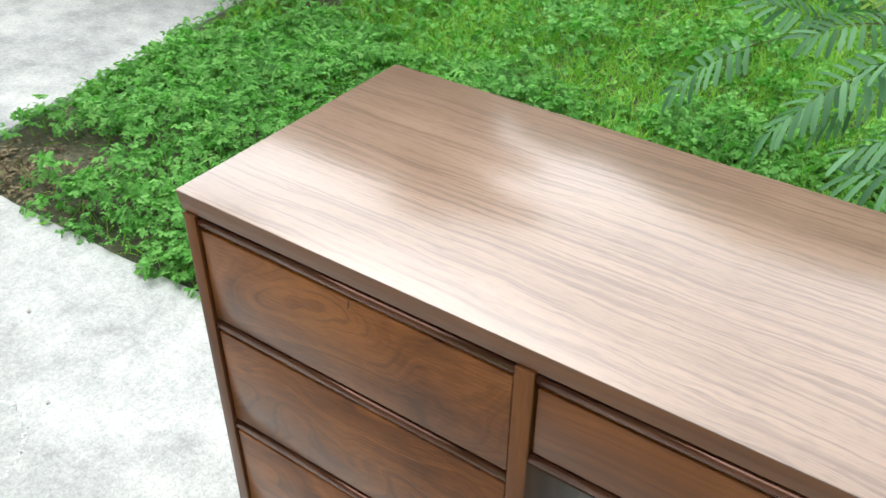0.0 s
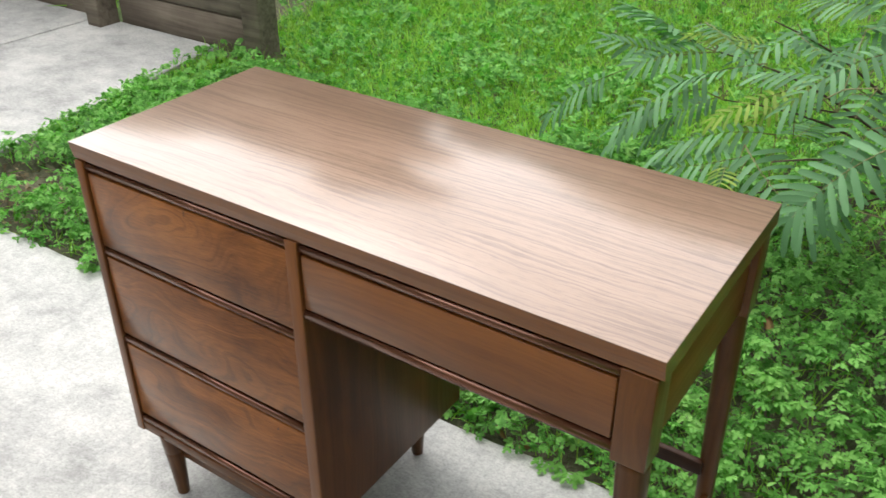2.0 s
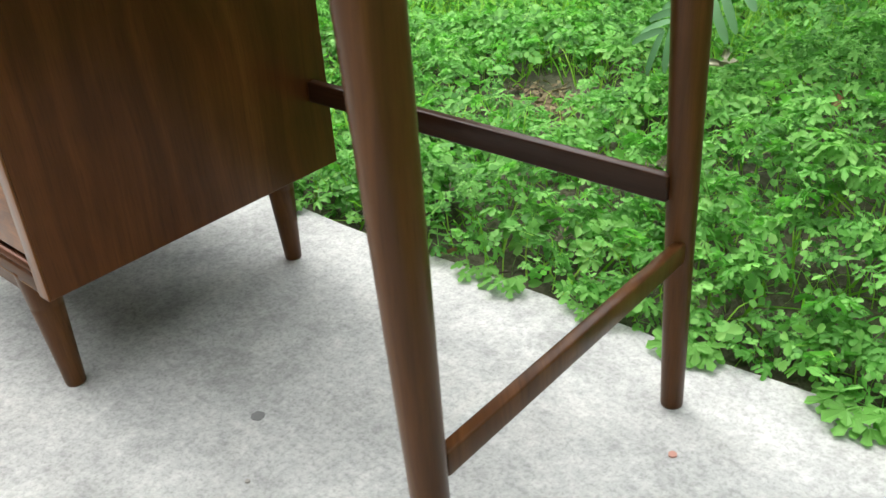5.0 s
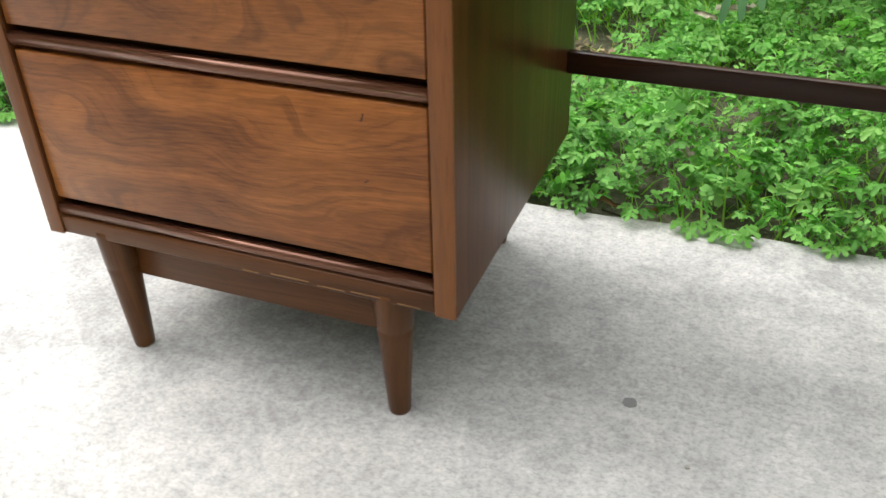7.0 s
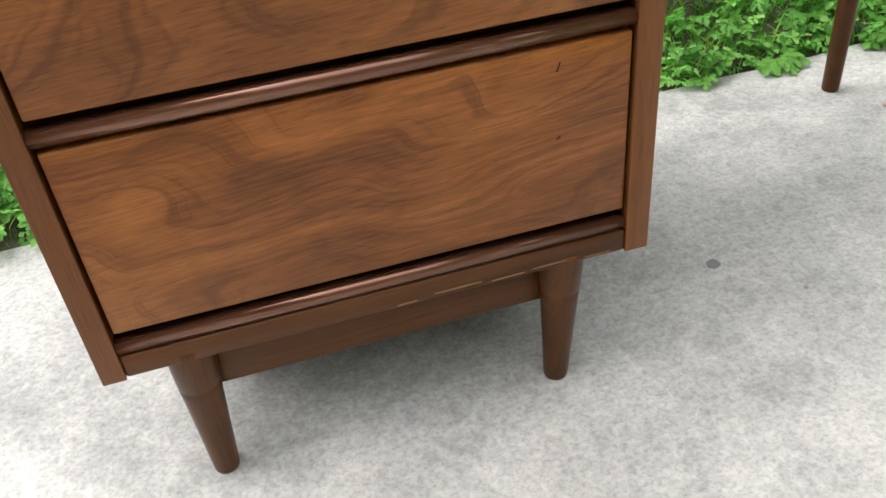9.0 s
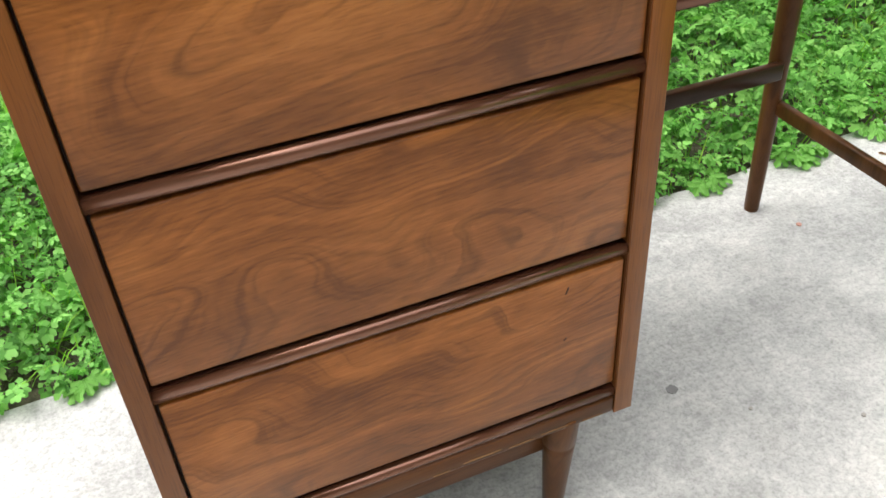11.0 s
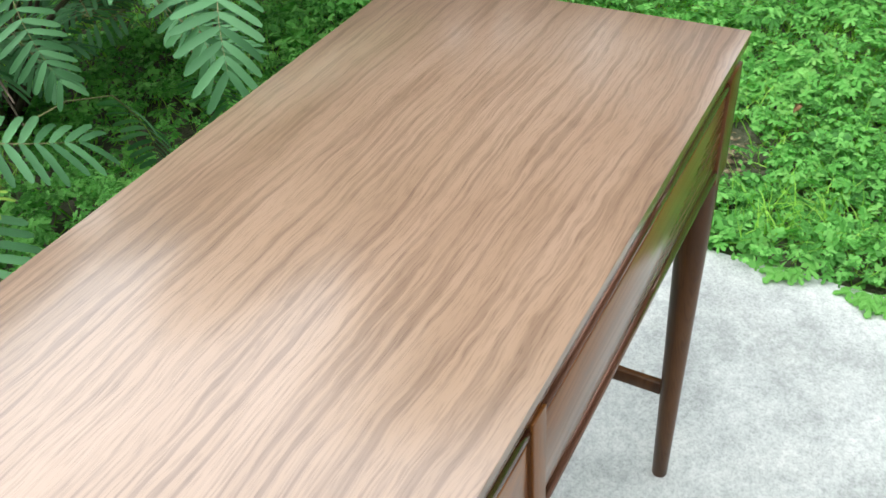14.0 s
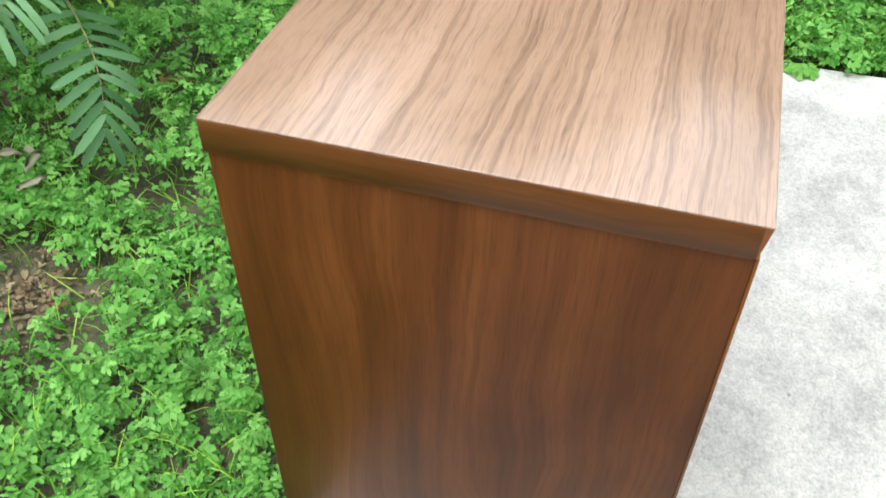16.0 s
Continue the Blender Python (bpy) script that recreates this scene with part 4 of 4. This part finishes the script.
def sprig(x, y, turn, size, count, seed):
    """A low weed shoot that spills over the slab's edge, its jagged leaves spread like a fan."""
    root = tagged(new("weed_sprig"), "light green jagged weed shoot lying over the slab edge", "weed", "weed shoots")
    root.matrix_world = pose(x, y, 0.0, 0, 0, turn + 90)
    for i in range(count):
        v, t = rosette(seed * 10 + i, 1, 0.4)
        me = bpy.data.meshes.new("leaf")
        me.from_pydata([(p[0] * size, p[1] * size, max(0.003, (p[2] - 0.25 * p[0]) * size * 0.7 + 0.006)) for p in v], [], t)
        me.materials.append(broad_mat)
        ob = new("leaf", me)
        ob.parent = root
        ob.matrix_local = pose(0, 0, 0.0004 * i, 0, 0, 143 * ((i + 0.5) / count - 0.5))


for i, (x, y, a, size, n) in enumerate(((1.545, -0.21, 80, 0.056, 6), (1.555, -0.05, 95, 0.052, 6), (1.555, 0.16, 70, 0.037, 5), (1.555, 0.30, 100, 0.044, 5), (1.16, 0.520, 165, 0.053, 7), (1.22, 0.522, 190, 0.044, 5), (0.96, 0.514, 190, 0.044, 6), (0.70, 0.506, 175, 0.037, 5), (0.64, 0.504, 200, 0.033, 4), (1.34, 0.527, 170, 0.048, 6), (0.28, 0.496, 180, 0.033, 5), (-0.10, 0.486, 190, 0.041, 6), (-0.42, 0.476, 170, 0.044, 7), (-0.56, 0.472, 185, 0.037, 5), (-0.80, 0.466, 175, 0.037, 5), (0.83, 0.510, 180, 0.030, 4))):
    sprig(x, y, a, size, n, 200 + i)


def blot(name, x, y, r, material, label, seed, high=0.002):
    rnd = random.Random(seed)
    b = bmesh.new()
    rim = [(r * rnd.uniform(0.88, 1.08), 2 * math.pi * i / 18) for i in range(18)]
    face = b.faces.new([b.verts.new((x + q * math.cos(a), y + q * math.sin(a), high)) for q, a in rim])
    ext = bmesh.ops.extrude_face_region(b, geom=[face])
    bmesh.ops.translate(b, vec=(0, 0, -high - 0.001), verts=[v for v in ext["geom"] if isinstance(v, bmesh.types.BMVert)])
    return tagged(part(name, b, material), label, "stain")


for x, y, r in ((1.024, 0.339, 0.0045),):
    blot("fleck", x, y, r, fleck_mat, "tiny reddish fleck on the concrete", 9)["category"] = "fleck"
blot("stain", 0.629, 0.122, 0.0080, stain_mat, "small dark round stain on the concrete", 3, 0.0007)
for i, (x, y, r) in enumerate(((1.42, 0.34, 0.006), (1.36, 0.36, 0.004), (1.40, 0.30, 0.004), (0.82, -0.02, 0.003), (0.70, 0.05, 0.0025), (1.18, 0.12, 0.003), (0.52, -0.20, 0.003), (-0.62, 0.05, 0.004), (-0.9, 0.2, 0.005))):
    blot("pebble", x, y, r, pebble_mat, "tiny grey chip of grit on the concrete", 20 + i, r * 0.7)["category"] = "pebble"


def chalk_mark():
    b = bmesh.new()
    rnd = random.Random(4)
    for i in range(150):
        a = radians(125 - 150 * i / 149)
        if rnd.random() < 0.42:
            continue
        r = 0.150 + rnd.uniform(-0.006, 0.006)
        cx, cy = -0.675 + r * math.cos(a), -0.145 + r * math.sin(a)
        w = rnd.uniform(0.0015, 0.0042)
        vs = [b.verts.new((cx + w * math.cos(q) * rnd.uniform(0.7, 1.3), cy + w * math.sin(q) * rnd.uniform(0.7, 1.3), 0.0008)) for q in (0, 1.05, 2.1, 3.14, 4.2, 5.2)]
        b.faces.new(vs)
    return tagged(part("chalk_mark", b, chalk_mat), "faint white chalk arc on the concrete", "mark")


chalk_mark()


# ---- surroundings out of view, added for reflections and shade ----
bark_mat = plain("tree_bark", (0.10, 0.075, 0.055), 0.9)
tree_leaf_mat = leaf("tree_leaf", (0.025, 0.060, 0.012), (0.050, 0.110, 0.022), (0.09, 0.17, 0.04))
stucco_mat = plain("pale_stucco", (0.29, 0.265, 0.23), 0.9, 0.08, 60)


def spray():
    """Two pointed leaves back to back."""
    return np.array([(0, 0, 0), (0.30, 0.5, 0.08), (0, 1.0, 0), (-0.30, 0.5, 0.08), (0.24, -0.4, 0.06), (0, -0.8, 0), (-0.24, -0.4, 0.06)]), [(0, 1, 2), (0, 2, 3), (0, 5, 4), (0, 6, 5)]


def tree(x, y, high, wide_, seed):
    """A tapered trunk, limbs, and a crown of many leaf sprays with gaps."""
    r = random.Random(seed)
    root = tagged(new("tree"), "broad leafy tree with a brown trunk, out of view for reflections and shade", "tree", "garden trees")
    part("trunk", tube([(x, y, -0.05), (x + 0.05, y, high * 0.25), (x, y + 0.06, high * 0.55), (x, y, high * 0.8)], 0.17, 0.05, 10), bark_mat, root)
    lumps = []
    for i in range(16):
        a, q = i * 2.4 + r.uniform(-0.3, 0.3), wide_ * r.uniform(0.25, 0.85)
        c = Vector((x + q * math.cos(a), y + q * math.sin(a), high * r.uniform(0.28, 0.86)))
        lumps.append((c, wide_ * r.uniform(0.38, 0.60)))
        start = Vector((x, y, max(0.5, c.z - 0.8 * q)))
        part("limb", tube([start, start.lerp(c, 0.55) + Vector((0, 0, 0.1)), c], 0.05, 0.012), bark_mat, root)
    pts = []
    for c, q in lumps:
        d = rng.normal(size=(480, 3))
        d /= np.linalg.norm(d, axis=1)[:, None]
        pts.append(np.array(c) + d * (q * rng.uniform(0.3, 1.0, 480) ** 0.5)[:, None] * (1, 1, 0.8))
    pts = np.concatenate(pts)
    pts = pts[pts[:, 2] > 0.25]
    crown = scatter("crown", spray(), pts, rng.uniform(0.14, 0.30, len(pts)), 1.0, tree_leaf_mat, "", "")
    crown.parent = root
    del crown["kind"]


# Unseen trees, set to shape the reflections; the last two dim the left.
for i, (x, y, h, w) in enumerate(((6.3, 0.4, 9.4, 3.2), (6.2, -2.6, 7.2, 2.5), (6.3, 3.0, 8.0, 2.7), (6.2, 5.6, 6.6, 2.4), (2.3, 8.2, 4.2, 1.9), (0.6, 8.4, 4.9, 2.1), (-1.7, 7.9, 4.0, 2.1), (-4.35, 5.95, 6.0, 1.15), (-5.1, 5.6, 4.5, 1.0), (-6.6, 5.2, 3.3, 1.3), (-7.0, 0.1, 6.6, 2.4), (-5.6, -3.2, 6.6, 2.2))):
    tree(x, y, h, w, 60 + i)
fence_mat = plain("fence_board", (0.16, 0.125, 0.09), 0.9, 0.3, 8)


def unseen_fence(x0, y0, x1, y1):
    """A plain close-boarded fence round the yard, added out of view to block low sky light."""
    root = tagged(new("unseen_fence"), "plain brown board fence out of view, added to block low sky light", "fence", kind="structure")
    run = math.hypot(x1 - x0, y1 - y0)
    b = box(0, run, -0.02, 0.02, -0.1, 2.1)
    for i in range(int(run / 2) + 1):
        p = box(2.0 * i, 2.0 * i + 0.09, -0.07, 0.05, -0.1, 2.2)
        me = bpy.data.meshes.new("rail")
        p.to_mesh(me)
        p.free()
        b.from_mesh(me)
        bpy.data.meshes.remove(me)
    ob = part("fence_panel", b, fence_mat, root)
    ob.matrix_world = pose(x0, y0, 0, 0, 0, math.degrees(math.atan2(y1 - y0, x1 - x0)))


unseen_fence(-9.0, 10.2, 9.0, 10.2)
unseen_fence(-9.0, -4.4, -9.0, 10.1)
unseen_fence(9.0, -4.4, 9.0, 10.1)
# Made-up wall out of view: cuts the light on the drawer fronts.
blocking_wall = tagged(new("unseen_wall"), "plain pale stucco wall out of view, added to block light from the front", "wall", kind="structure")
part("wall", box(-6.0, 7.0, -4.6, -4.3, -0.1, 4.4), stucco_mat, blocking_wall)
